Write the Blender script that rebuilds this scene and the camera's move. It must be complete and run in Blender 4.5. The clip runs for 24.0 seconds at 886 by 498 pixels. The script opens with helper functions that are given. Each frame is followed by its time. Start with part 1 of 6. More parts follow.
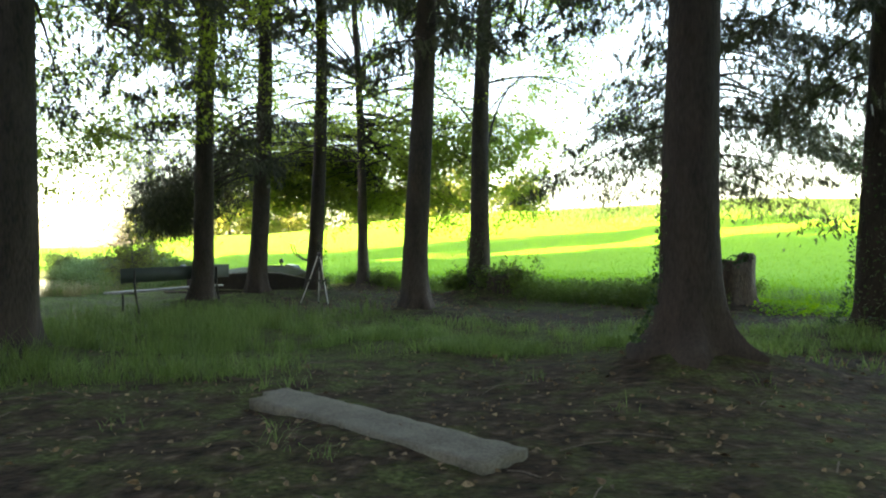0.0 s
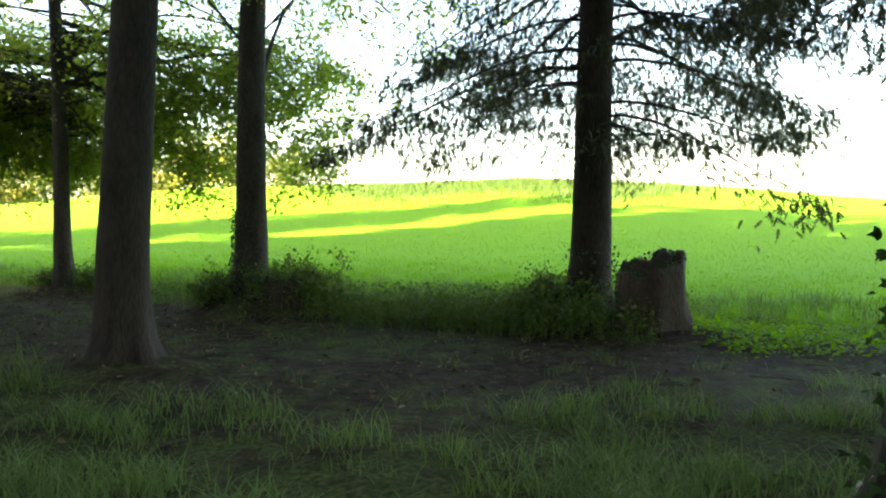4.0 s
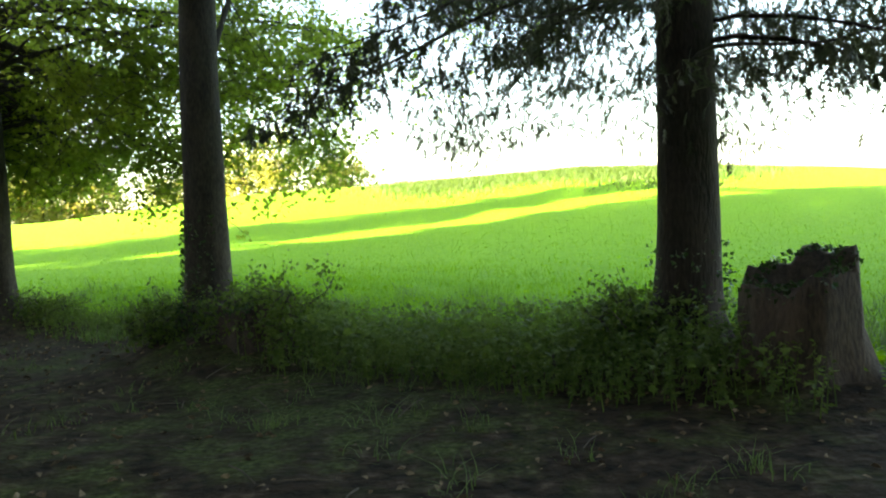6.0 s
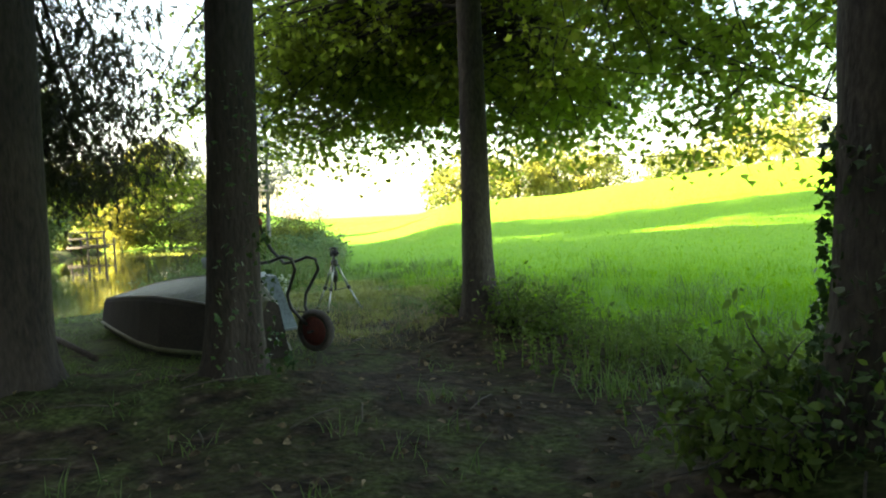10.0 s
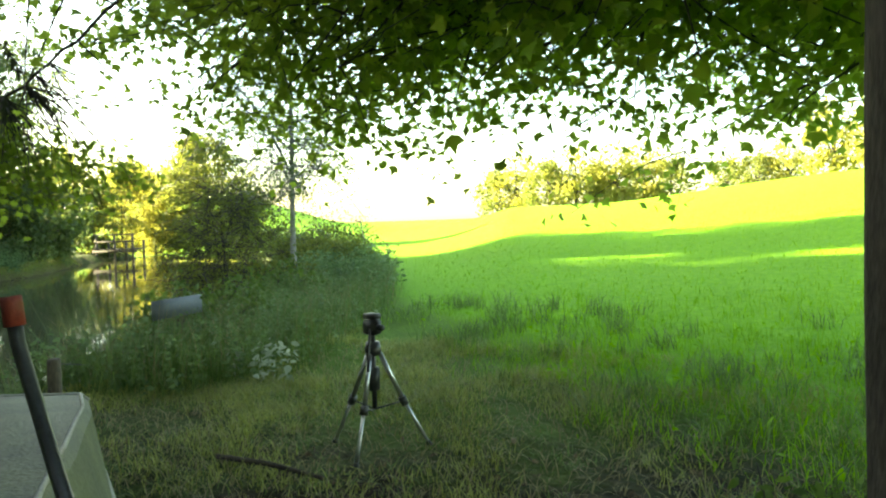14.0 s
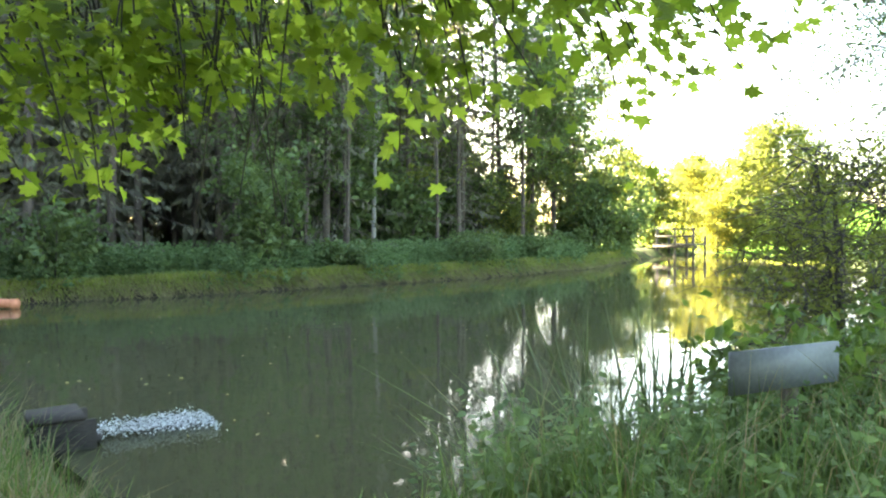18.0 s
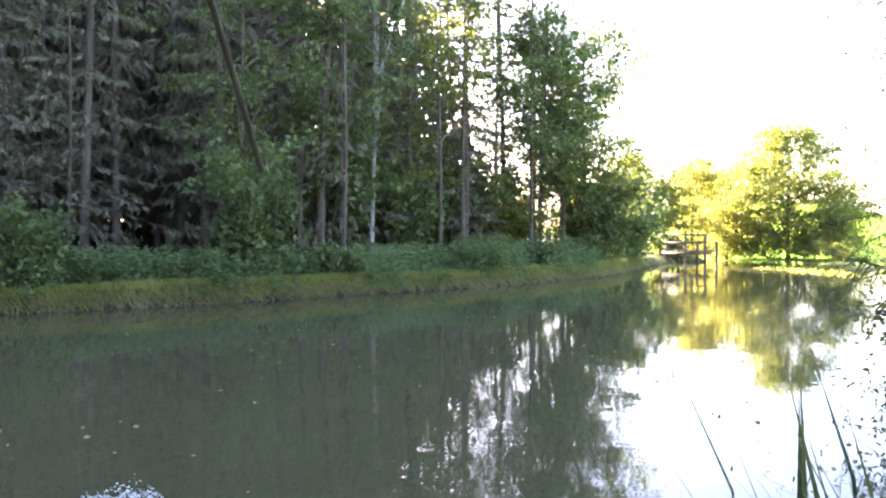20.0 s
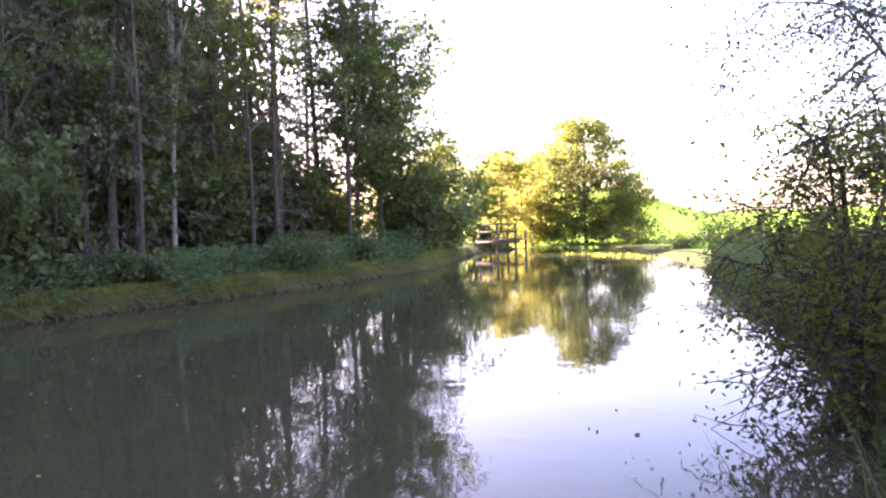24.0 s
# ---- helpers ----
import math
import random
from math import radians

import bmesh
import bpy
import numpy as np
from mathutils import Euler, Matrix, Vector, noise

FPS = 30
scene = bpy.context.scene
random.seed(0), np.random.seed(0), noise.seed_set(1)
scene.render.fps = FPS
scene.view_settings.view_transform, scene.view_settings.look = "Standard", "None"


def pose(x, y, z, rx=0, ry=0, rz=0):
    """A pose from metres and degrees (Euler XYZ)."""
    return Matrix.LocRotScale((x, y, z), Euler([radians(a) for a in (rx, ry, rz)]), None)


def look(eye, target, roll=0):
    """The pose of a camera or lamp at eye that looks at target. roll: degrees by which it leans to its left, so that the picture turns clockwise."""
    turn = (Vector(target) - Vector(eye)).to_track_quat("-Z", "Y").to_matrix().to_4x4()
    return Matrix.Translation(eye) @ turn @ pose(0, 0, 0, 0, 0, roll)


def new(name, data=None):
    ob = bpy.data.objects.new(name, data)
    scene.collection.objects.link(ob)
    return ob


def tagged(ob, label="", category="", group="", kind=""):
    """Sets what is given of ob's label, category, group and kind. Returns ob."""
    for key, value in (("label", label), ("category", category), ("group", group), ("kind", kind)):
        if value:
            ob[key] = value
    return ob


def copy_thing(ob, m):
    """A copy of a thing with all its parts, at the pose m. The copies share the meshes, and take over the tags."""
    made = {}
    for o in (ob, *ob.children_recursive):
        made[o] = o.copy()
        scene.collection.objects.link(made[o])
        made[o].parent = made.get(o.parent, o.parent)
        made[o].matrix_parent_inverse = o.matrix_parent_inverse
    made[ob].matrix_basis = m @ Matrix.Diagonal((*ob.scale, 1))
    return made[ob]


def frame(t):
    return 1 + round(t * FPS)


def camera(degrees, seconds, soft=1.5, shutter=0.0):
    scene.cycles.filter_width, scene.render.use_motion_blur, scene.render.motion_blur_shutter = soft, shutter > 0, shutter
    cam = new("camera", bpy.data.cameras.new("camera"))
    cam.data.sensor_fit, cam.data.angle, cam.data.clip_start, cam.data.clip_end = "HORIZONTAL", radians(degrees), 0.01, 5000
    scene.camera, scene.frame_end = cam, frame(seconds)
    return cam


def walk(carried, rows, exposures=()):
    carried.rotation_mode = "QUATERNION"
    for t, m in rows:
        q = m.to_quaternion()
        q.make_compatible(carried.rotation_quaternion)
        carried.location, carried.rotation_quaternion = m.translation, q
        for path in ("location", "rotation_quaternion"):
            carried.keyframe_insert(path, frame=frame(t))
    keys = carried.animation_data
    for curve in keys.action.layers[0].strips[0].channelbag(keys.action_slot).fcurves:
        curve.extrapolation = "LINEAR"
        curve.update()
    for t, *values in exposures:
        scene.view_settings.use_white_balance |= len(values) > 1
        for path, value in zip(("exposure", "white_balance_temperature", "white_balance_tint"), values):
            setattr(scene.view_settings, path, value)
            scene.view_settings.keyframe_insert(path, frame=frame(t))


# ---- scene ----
cam = camera(64.2, 24.0, 2.1)
PATH = [
    (0, (0.869, -1.437, 1.412), (0.5, 0.529, 1.395), -0.72),
    (0.5, (0.574, -0.479, 1.44), (0.384, 1.512, 1.424), -1.86),
    (1, (0.35, 0.375, 1.465), (0.265, 2.372, 1.418), -2.99),
    (1.5, (0.081, 1.106, 1.488), (0.044, 3.105, 1.455), -1.61),
    (2, (-0.196, 1.815, 1.51), (-0.086, 3.812, 1.466), -2.09),
    (2.5, (-0.367, 2.52, 1.531), (-0.084, 4.499, 1.47), -4.17),
    (3, (-0.368, 3.264, 1.552), (-0.028, 5.234, 1.489), -1.98),
    (3.5, (-0.234, 4.025, 1.565), (0.087, 5.998, 1.498), -0.3),
    (4, (-0.018, 4.793, 1.567), (0.252, 6.773, 1.478), -0.11),
    (4.5, (0.217, 5.574, 1.558), (0.451, 7.556, 1.433), -0.98),
    (5, (0.396, 6.384, 1.539), (0.668, 8.359, 1.381), -2.24),
    (5.5, (0.566, 7.349, 1.528), (0.835, 9.328, 1.421), -1.34),
    (6, (0.811, 8.166, 1.527), (0.922, 10.161, 1.433), -2.8),
    (6.5, (1.122, 9.026, 1.52), (0.921, 11.014, 1.444), -3.51),
    (7, (1.418, 9.753, 1.498), (0.97, 11.701, 1.414), 1.82),
    (7.5, (1.44, 10.518, 1.468), (0.791, 12.409, 1.401), 1.86),
    (8, (1.254, 10.993, 1.431), (0.315, 12.755, 1.315), -0.08),
    (8.5, (0.498, 11.645, 1.427), (-0.559, 13.338, 1.295), -0.27),
    (9, (-0.24, 12.263, 1.428), (-1.375, 13.908, 1.346), 0.24),
    (9.5, (-0.851, 12.877, 1.408), (-2.009, 14.503, 1.292), -1.77),
    (10, (-1.473, 13.434, 1.383), (-2.632, 15.06, 1.281), -2.71),
    (10.5, (-2.228, 14.066, 1.373), (-3.416, 15.673, 1.292), -0.65),
    (11, (-2.838, 14.603, 1.391), (-4.013, 16.22, 1.321), -3.58),
    (11.5, (-3.297, 15.16, 1.432), (-4.477, 16.774, 1.364), -2.23),
    (12, (-3.743, 15.715, 1.476), (-4.911, 17.337, 1.415), -0.6),
    (12.5, (-4.184, 16.256, 1.515), (-5.338, 17.888, 1.451), -0.04),
    (13, (-4.63, 16.779, 1.543), (-5.785, 18.41, 1.465), -0.35),
    (13.5, (-5.091, 17.282, 1.559), (-6.28, 18.888, 1.466), -1.22),
    (14, (-5.578, 17.771, 1.564), (-6.847, 19.314, 1.48), -1.69),
    (14.5, (-6.075, 18.072, 1.56), (-7.556, 19.412, 1.461), -0.9),
    (15, (-6.487, 18.379, 1.555), (-8.119, 19.53, 1.445), -1.15),
    (15.5, (-6.968, 18.764, 1.551), (-8.719, 19.724, 1.44), -3.02),
    (16, (-7.312, 19.097, 1.526), (-9.191, 19.775, 1.422), -3.42),
    (16.5, (-7.856, 19.429, 1.502), (-9.815, 19.815, 1.387), -0.5),
    (17, (-8.656, 19.736, 1.477), (-10.642, 19.963, 1.417), -0.69),
    (17.5, (-9.296, 19.871, 1.429), (-11.284, 20.088, 1.377), 0.41),
    (18, (-9.808, 19.904, 1.372), (-11.79, 20.159, 1.311), -0.34),
    (18.5, (-10.352, 19.895, 1.341), (-12.335, 20.147, 1.271), -0.45),
    (19, (-10.92, 19.869, 1.328), (-12.902, 20.125, 1.27), -0.77),
    (19.5, (-11.462, 19.814, 1.331), (-13.444, 20.083, 1.284), -0.71),
    (20, (-11.941, 19.729, 1.346), (-13.921, 20.007, 1.299), -0.05),
    (20.5, (-12.32, 19.619, 1.368), (-14.302, 19.882, 1.308), 1.23),
    (21, (-12.571, 19.499, 1.394), (-14.559, 19.697, 1.305), 1.6),
    (21.5, (-12.671, 19.513, 1.427), (-14.66, 19.697, 1.311), 0.31),
    (22, (-12.7, 19.649, 1.463), (-14.682, 19.882, 1.337), 0.39),
    (22.5, (-12.863, 19.643, 1.491), (-14.825, 20.016, 1.401), -0.42),
    (23, (-12.935, 19.612, 1.489), (-14.868, 20.119, 1.411), -1.51),
    (23.5, (-13.019, 19.605, 1.494), (-14.915, 20.236, 1.412), -1.66),
    (24, (-13.105, 19.605, 1.508), (-14.939, 20.398, 1.428), -1.87),
]
walk(cam, [(t, look(eye, target, roll)) for t, eye, target, roll in PATH],
     [(0, 4.35, 7700, 12), (3, 4.0, 7700, 10), (6.3, 3.9, 7700, 8), (8, 3.75, 7600, 10), (9.5, 4.0, 7600, 9), (11.5, 3.95, 7600, 8), (14, 3.9, 7900, -4), (16, 4.15, 8100, -5), (17, 4.65, 7700, 3), (18, 4.95, 7400, 8), (20.5, 4.85, 6600, 36), (22, 4.65, 6600, 43), (24, 4.15, 6600, 50)])

# ---- light ----
SUN_YAW, SUN_UP = 114.0, 18.5          # degrees: the sun stands in the south-west, behind the wood
world = bpy.data.worlds.new("evening_sky")
scene.world = world
world.use_nodes = True
wn = world.node_tree.nodes
sky = wn.new("ShaderNodeTexSky")
sky.sky_type = "NISHITA"
sky.sun_disc = False
sky.sun_elevation = radians(SUN_UP)
sky.sun_rotation = radians(-SUN_YAW)
sky.air_density, sky.dust_density, sky.ozone_density = 1.0, 1.5, 1.0
wn["Background"].inputs["Strength"].default_value = 0.07
world.node_tree.links.new(sky.outputs["Color"], wn["Background"].inputs["Color"])
sun = new("sun", bpy.data.lights.new("sun", "SUN"))
sun.data.energy, sun.data.angle, sun.data.color = 5.0, radians(0.6), (1.0, 0.90, 0.72)
_sd = Vector((-math.sin(radians(SUN_YAW)) * math.cos(radians(SUN_UP)), math.cos(radians(SUN_YAW)) * math.cos(radians(SUN_UP)), math.sin(radians(SUN_UP))))
sun.matrix_world = look(_sd * 200, (0, 0, 0))

# ---- materials ----
rng = np.random.default_rng(7)


def nodes_of(name):
    m = bpy.data.materials.new(name)
    m.use_nodes = True
    return m, m.node_tree.nodes, m.node_tree.links, m.node_tree.nodes["Principled BSDF"]


def surface(name, dark, light, scale=8.0, fine=60.0, rough=0.9, bump=0.3, stretch=(1, 1, 1), island=0.0, metal=0.0, third=None):
    """Two scales of noise between two colours, with relief."""
    m, n, l, b = nodes_of(name)
    co = n.new("ShaderNodeTexCoord")
    mp = n.new("ShaderNodeMapping")
    mp.inputs["Scale"].default_value = stretch
    l.new(co.outputs["Object"], mp.inputs["Vector"])
    big = n.new("ShaderNodeTexNoise")
    big.inputs["Scale"].default_value, big.inputs["Detail"].default_value = scale, 5
    small = n.new("ShaderNodeTexNoise")
    small.inputs["Scale"].default_value, small.inputs["Detail"].default_value = fine, 3
    l.new(mp.outputs["Vector"], big.inputs["Vector"])
    l.new(mp.outputs["Vector"], small.inputs["Vector"])
    mixf = n.new("ShaderNodeMath")
    mixf.operation = "MULTIPLY_ADD"
    mixf.inputs[1].default_value = 0.55
    l.new(small.outputs["Fac"], mixf.inputs[0])
    half = n.new("ShaderNodeMath")
    half.operation = "MULTIPLY"
    half.inputs[1].default_value = 0.5
    l.new(big.outputs["Fac"], half.inputs[0])
    l.new(half.outputs[0], mixf.inputs[2])
    ramp = n.new("ShaderNodeValToRGB")
    ramp.color_ramp.elements[0].position, ramp.color_ramp.elements[1].position = 0.36, 0.68
    ramp.color_ramp.elements[0].color, ramp.color_ramp.elements[1].color = (*dark, 1), (*light, 1)
    if third:
        e = ramp.color_ramp.elements.new(0.8)
        e.color = (*third, 1)
    l.new(mixf.outputs[0], ramp.inputs["Fac"])
    out = ramp.outputs["Color"]
    if island:
        g = n.new("ShaderNodeNewGeometry")
        hsv = n.new("ShaderNodeHueSaturation")
        mr = n.new("ShaderNodeMapRange")
        mr.inputs["To Min"].default_value, mr.inputs["To Max"].default_value = 1 - island, 1 + island
        l.new(g.outputs["Random Per Island"], mr.inputs["Value"])
        l.new(mr.outputs["Result"], hsv.inputs["Value"])
        l.new(out, hsv.inputs["Color"])
        out = hsv.outputs["Color"]
    l.new(out, b.inputs["Base Color"])
    b.inputs["Roughness"].default_value, b.inputs["Metallic"].default_value = rough, metal
    if bump:
        bp = n.new("ShaderNodeBump")
        bp.inputs["Strength"].default_value, bp.inputs["Distance"].default_value = bump, 0.03
        l.new(mixf.outputs[0], bp.inputs["Height"])
        l.new(bp.outputs["Normal"], b.inputs["Normal"])
    return m


def leafy(name, dark, light, through_light=0.45, rough=0.55):
    """Leaves: each its own green, letting part of the light through."""
    m, n, l, b = nodes_of(name)
    g = n.new("ShaderNodeNewGeometry")
    ramp = n.new("ShaderNodeValToRGB")
    ramp.color_ramp.elements[0].color, ramp.color_ramp.elements[1].color = (*dark, 1), (*light, 1)
    co = n.new("ShaderNodeTexCoord")
    nz = n.new("ShaderNodeTexNoise")
    nz.inputs["Scale"].default_value = 0.7
    l.new(co.outputs["Object"], nz.inputs["Vector"])
    ad = n.new("ShaderNodeMath")
    ad.operation = "MULTIPLY_ADD"
    ad.inputs[1].default_value = 0.6
    sc = n.new("ShaderNodeMath")
    sc.operation = "MULTIPLY_ADD"
    sc.inputs[1].default_value, sc.inputs[2].default_value = 0.9, -0.25
    l.new(nz.outputs["Fac"], sc.inputs[0])
    l.new(g.outputs["Random Per Island"], ad.inputs[0])
    l.new(sc.outputs[0], ad.inputs[2])
    l.new(ad.outputs[0], ramp.inputs["Fac"])
    l.new(ramp.outputs["Color"], b.inputs["Base Color"])
    b.inputs["Roughness"].default_value = rough
    b.inputs["Specular IOR Level"].default_value = 0.3
    tr = n.new("ShaderNodeBsdfTranslucent")
    hs = n.new("ShaderNodeHueSaturation")
    hs.inputs["Saturation"].default_value, hs.inputs["Value"].default_value, hs.inputs["Hue"].default_value = 1.15, 1.5, 0.485
    l.new(ramp.outputs["Color"], hs.inputs["Color"])
    l.new(hs.outputs["Color"], tr.inputs["Color"])
    mx = n.new("ShaderNodeMixShader")
    mx.inputs["Fac"].default_value = through_light
    l.new(b.outputs["BSDF"], mx.inputs[1])
    l.new(tr.outputs["BSDF"], mx.inputs[2])
    l.new(mx.outputs["Shader"], n["Material Output"].inputs["Surface"])
    return m


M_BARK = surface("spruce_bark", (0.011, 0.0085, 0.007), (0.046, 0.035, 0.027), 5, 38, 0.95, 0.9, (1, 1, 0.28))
M_BARK2 = surface("maple_bark", (0.018, 0.015, 0.012), (0.07, 0.06, 0.048), 6, 45, 0.95, 0.7, (1, 1, 0.35))
M_PALE = surface("pale_bark", (0.12, 0.112, 0.10), (0.30, 0.285, 0.26), 4, 26, 0.85, 0.4, (1, 1, 2.2))
M_TURF = leafy("short_turf", (0.13, 0.15, 0.045), (0.32, 0.36, 0.10), 0.35)
M_WOODBARK = surface("wood_trunk_bark", (0.035, 0.026, 0.021), (0.12, 0.092, 0.075), 5, 30, 0.95, 0.5, (1, 1, 0.3))
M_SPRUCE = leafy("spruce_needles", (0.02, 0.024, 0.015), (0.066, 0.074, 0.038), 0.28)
# paler and greyer than spruce_needles: sky-lit haze over the wood, put into the colour
M_SPRUCE_HAZE = leafy("wood_needles", (0.058, 0.056, 0.042), (0.15, 0.147, 0.092), 0.3)
M_MAPLE = leafy("maple_leaves", (0.095, 0.15, 0.03), (0.26, 0.345, 0.08), 0.74)
M_BROAD = leafy("broad_leaves", (0.04, 0.066, 0.024), (0.11, 0.155, 0.05), 0.4)
M_WILLOW = leafy("willow_leaves", (0.06, 0.085, 0.025), (0.17, 0.19, 0.05), 0.6)
# bright yellow-green leaf colour with the evening sunlight painted in
M_SUNNY = leafy("sunny_leaves", (0.12, 0.135, 0.035), (0.28, 0.28, 0.075), 0.6)
M_NETTLE = leafy("nettle_leaves", (0.035, 0.07, 0.016), (0.11, 0.17, 0.042), 0.45)
M_LIP = leafy("bank_lip_grass", (0.10, 0.14, 0.035), (0.27, 0.31, 0.085), 0.5)
M_BELT = leafy("belt_nettles", (0.055, 0.10, 0.04), (0.16, 0.235, 0.10), 0.5)
M_IVY = leafy("ivy_leaves", (0.015, 0.045, 0.012), (0.05, 0.10, 0.025), 0.2, 0.35)
M_GRASS = leafy("grass_blades", (0.045, 0.088, 0.022), (0.135, 0.205, 0.066), 0.45)
M_MEADOW = leafy("meadow_blades", (0.075, 0.20, 0.008), (0.18, 0.36, 0.018), 0.5)
# brighter copy of grass_blades: sky light on the blade tips, put into the colour
M_LITTUFT = leafy("tuft_blades", (0.06, 0.115, 0.03), (0.17, 0.26, 0.085), 0.45)
M_DRY = leafy("dry_grass", (0.10, 0.095, 0.04), (0.27, 0.24, 0.12), 0.35)
M_REED = leafy("reed_blades", (0.03, 0.05, 0.018), (0.10, 0.13, 0.05), 0.3)
M_LITTER = surface("leaf_litter", (0.05, 0.035, 0.02), (0.22, 0.16, 0.09), 9, 60, 0.95, 0.2, island=0.5)
M_SLAB = surface("weathered_concrete", (0.05, 0.05, 0.036), (0.135, 0.13, 0.10), 3, 45, 0.95, 0.35, third=(0.22, 0.21, 0.17))
M_BENCH = surface("dark_green_paint", (0.016, 0.026, 0.022), (0.04, 0.055, 0.048), 4, 50, 0.55, 0.2, (1, 6, 1))
# grey-white seat boards: the light falling on them is put into the colour
M_BENCHSEAT = surface("weathered_board", (0.16, 0.17, 0.17), (0.36, 0.37, 0.37), 4, 60, 0.5, 0.2, (1, 8, 1))
M_IRON = surface("dark_iron", (0.012, 0.012, 0.012), (0.05, 0.045, 0.04), 8, 70, 0.5, 0.2, metal=0.6)
M_BLACK = surface("black_tube", (0.008, 0.008, 0.009), (0.03, 0.03, 0.03), 8, 60, 0.4, 0.1)
M_HULL = surface("hull_grey_green", (0.028, 0.036, 0.012), (0.12, 0.132, 0.058), 3.5, 55, 0.6, 0.4, third=(0.19, 0.195, 0.11))
M_HULLEDGE = surface("hull_edge", (0.17, 0.165, 0.13), (0.36, 0.345, 0.29), 3, 40, 0.6, 0.2)
M_TRAY = surface("galvanised_tray", (0.06, 0.08, 0.085), (0.17, 0.205, 0.215), 4, 50, 0.3, 0.25, metal=0.4)
M_RED = surface("faded_red_paint", (0.16, 0.022, 0.016), (0.34, 0.055, 0.035), 5, 60, 0.55, 0.2)
# darker than hull_grey_green; for one side, the transom and the bow
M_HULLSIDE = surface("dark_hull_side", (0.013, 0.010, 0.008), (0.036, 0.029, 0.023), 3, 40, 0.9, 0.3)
M_RUST = surface("rusty_dark_red", (0.045, 0.009, 0.007), (0.14, 0.026, 0.018), 6, 60, 0.7, 0.3)
M_RUBBER = surface("dirty_rubber", (0.02, 0.017, 0.014), (0.065, 0.055, 0.045), 7, 60, 0.85, 0.3)
M_ALU = surface("brushed_aluminium", (0.35, 0.36, 0.36), (0.6, 0.6, 0.6), 5, 80, 0.35, 0.05, metal=0.9)
M_WHITE = surface("worn_white_paint", (0.42, 0.41, 0.38), (0.72, 0.71, 0.68), 5, 60, 0.5, 0.1)
M_WOOD = surface("grey_timber", (0.035, 0.028, 0.02), (0.12, 0.098, 0.07), 4, 60, 0.9, 0.4, (1, 1, 0.3))
M_SIGN = surface("sign_grey_back", (0.07, 0.08, 0.095), (0.115, 0.128, 0.146), 3, 40, 0.6, 0.1)
M_ORANGE = surface("faded_orange", (0.34, 0.12, 0.06), (0.52, 0.2, 0.1), 3, 40, 0.6, 0.1)
M_WETWOOD = surface("wet_dark_timber", (0.009, 0.008, 0.006), (0.034, 0.027, 0.02), 5, 50, 0.9, 0.5, (0.3, 1, 1))
M_STUMP = surface("stump_wood", (0.022, 0.017, 0.013), (0.085, 0.064, 0.048), 5, 40, 0.95, 0.9, (1, 1, 0.3))


def ground_material():
    m, n, l, b = nodes_of("ground_soil_and_grass")
    co = n.new("ShaderNodeTexCoord")

    def noise_at(scale, detail=4):
        t = n.new("ShaderNodeTexNoise")
        t.inputs["Scale"].default_value, t.inputs["Detail"].default_value = scale, detail
        l.new(co.outputs["Object"], t.inputs["Vector"])
        return t.outputs["Fac"]

    def ramp_of(fac, stops):
        r = n.new("ShaderNodeValToRGB")
        el = r.color_ramp.elements
        for i, (p, c) in enumerate(stops):
            e = el[i] if i < 2 else el.new(p)
            e.position, e.color = p, (*c, 1)
        l.new(fac, r.inputs["Fac"])
        return r.outputs["Color"]

    def mix(fac, a, c):
        x = n.new("ShaderNodeMix")
        x.data_type = "RGBA"
        l.new(fac, x.inputs["Factor"])
        l.new(a, x.inputs["A"])
        l.new(c, x.inputs["B"])
        return x.outputs["Result"]

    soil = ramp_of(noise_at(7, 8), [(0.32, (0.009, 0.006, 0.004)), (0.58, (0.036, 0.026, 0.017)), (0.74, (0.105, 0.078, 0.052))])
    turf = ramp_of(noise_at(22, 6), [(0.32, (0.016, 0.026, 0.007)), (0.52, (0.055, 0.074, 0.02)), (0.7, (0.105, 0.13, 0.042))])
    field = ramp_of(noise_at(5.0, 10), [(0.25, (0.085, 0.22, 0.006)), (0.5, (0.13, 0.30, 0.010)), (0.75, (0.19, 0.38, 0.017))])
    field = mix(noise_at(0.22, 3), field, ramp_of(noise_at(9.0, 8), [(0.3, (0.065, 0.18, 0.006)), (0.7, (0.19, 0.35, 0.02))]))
    patch = n.new("ShaderNodeAttribute")
    patch.attribute_name = "turf"
    fld = n.new("ShaderNodeAttribute")
    fld.attribute_name = "field"
    edge = n.new("ShaderNodeMath")
    edge.operation, edge.use_clamp = "MULTIPLY_ADD", True
    edge.inputs[1].default_value = 1.0
    wob = n.new("ShaderNodeMath")
    wob.operation = "MULTIPLY_ADD"
    wob.inputs[1].default_value, wob.inputs[2].default_value = 3.2, -1.6
    l.new(noise_at(2.5, 5), wob.inputs[0])
    l.new(patch.outputs["Fac"], edge.inputs[0])
    l.new(wob.outputs[0], edge.inputs[2])
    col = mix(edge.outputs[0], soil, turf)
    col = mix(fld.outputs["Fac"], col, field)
    l.new(col, b.inputs["Base Color"])
    b.inputs["Roughness"].default_value = 0.95
    b.inputs["Specular IOR Level"].default_value = 0.1
    bp = n.new("ShaderNodeBump")
    bp.inputs["Strength"].default_value, bp.inputs["Distance"].default_value = 0.8, 0.06
    l.new(noise_at(14, 8), bp.inputs["Height"])
    l.new(bp.outputs["Normal"], b.inputs["Normal"])
    return m


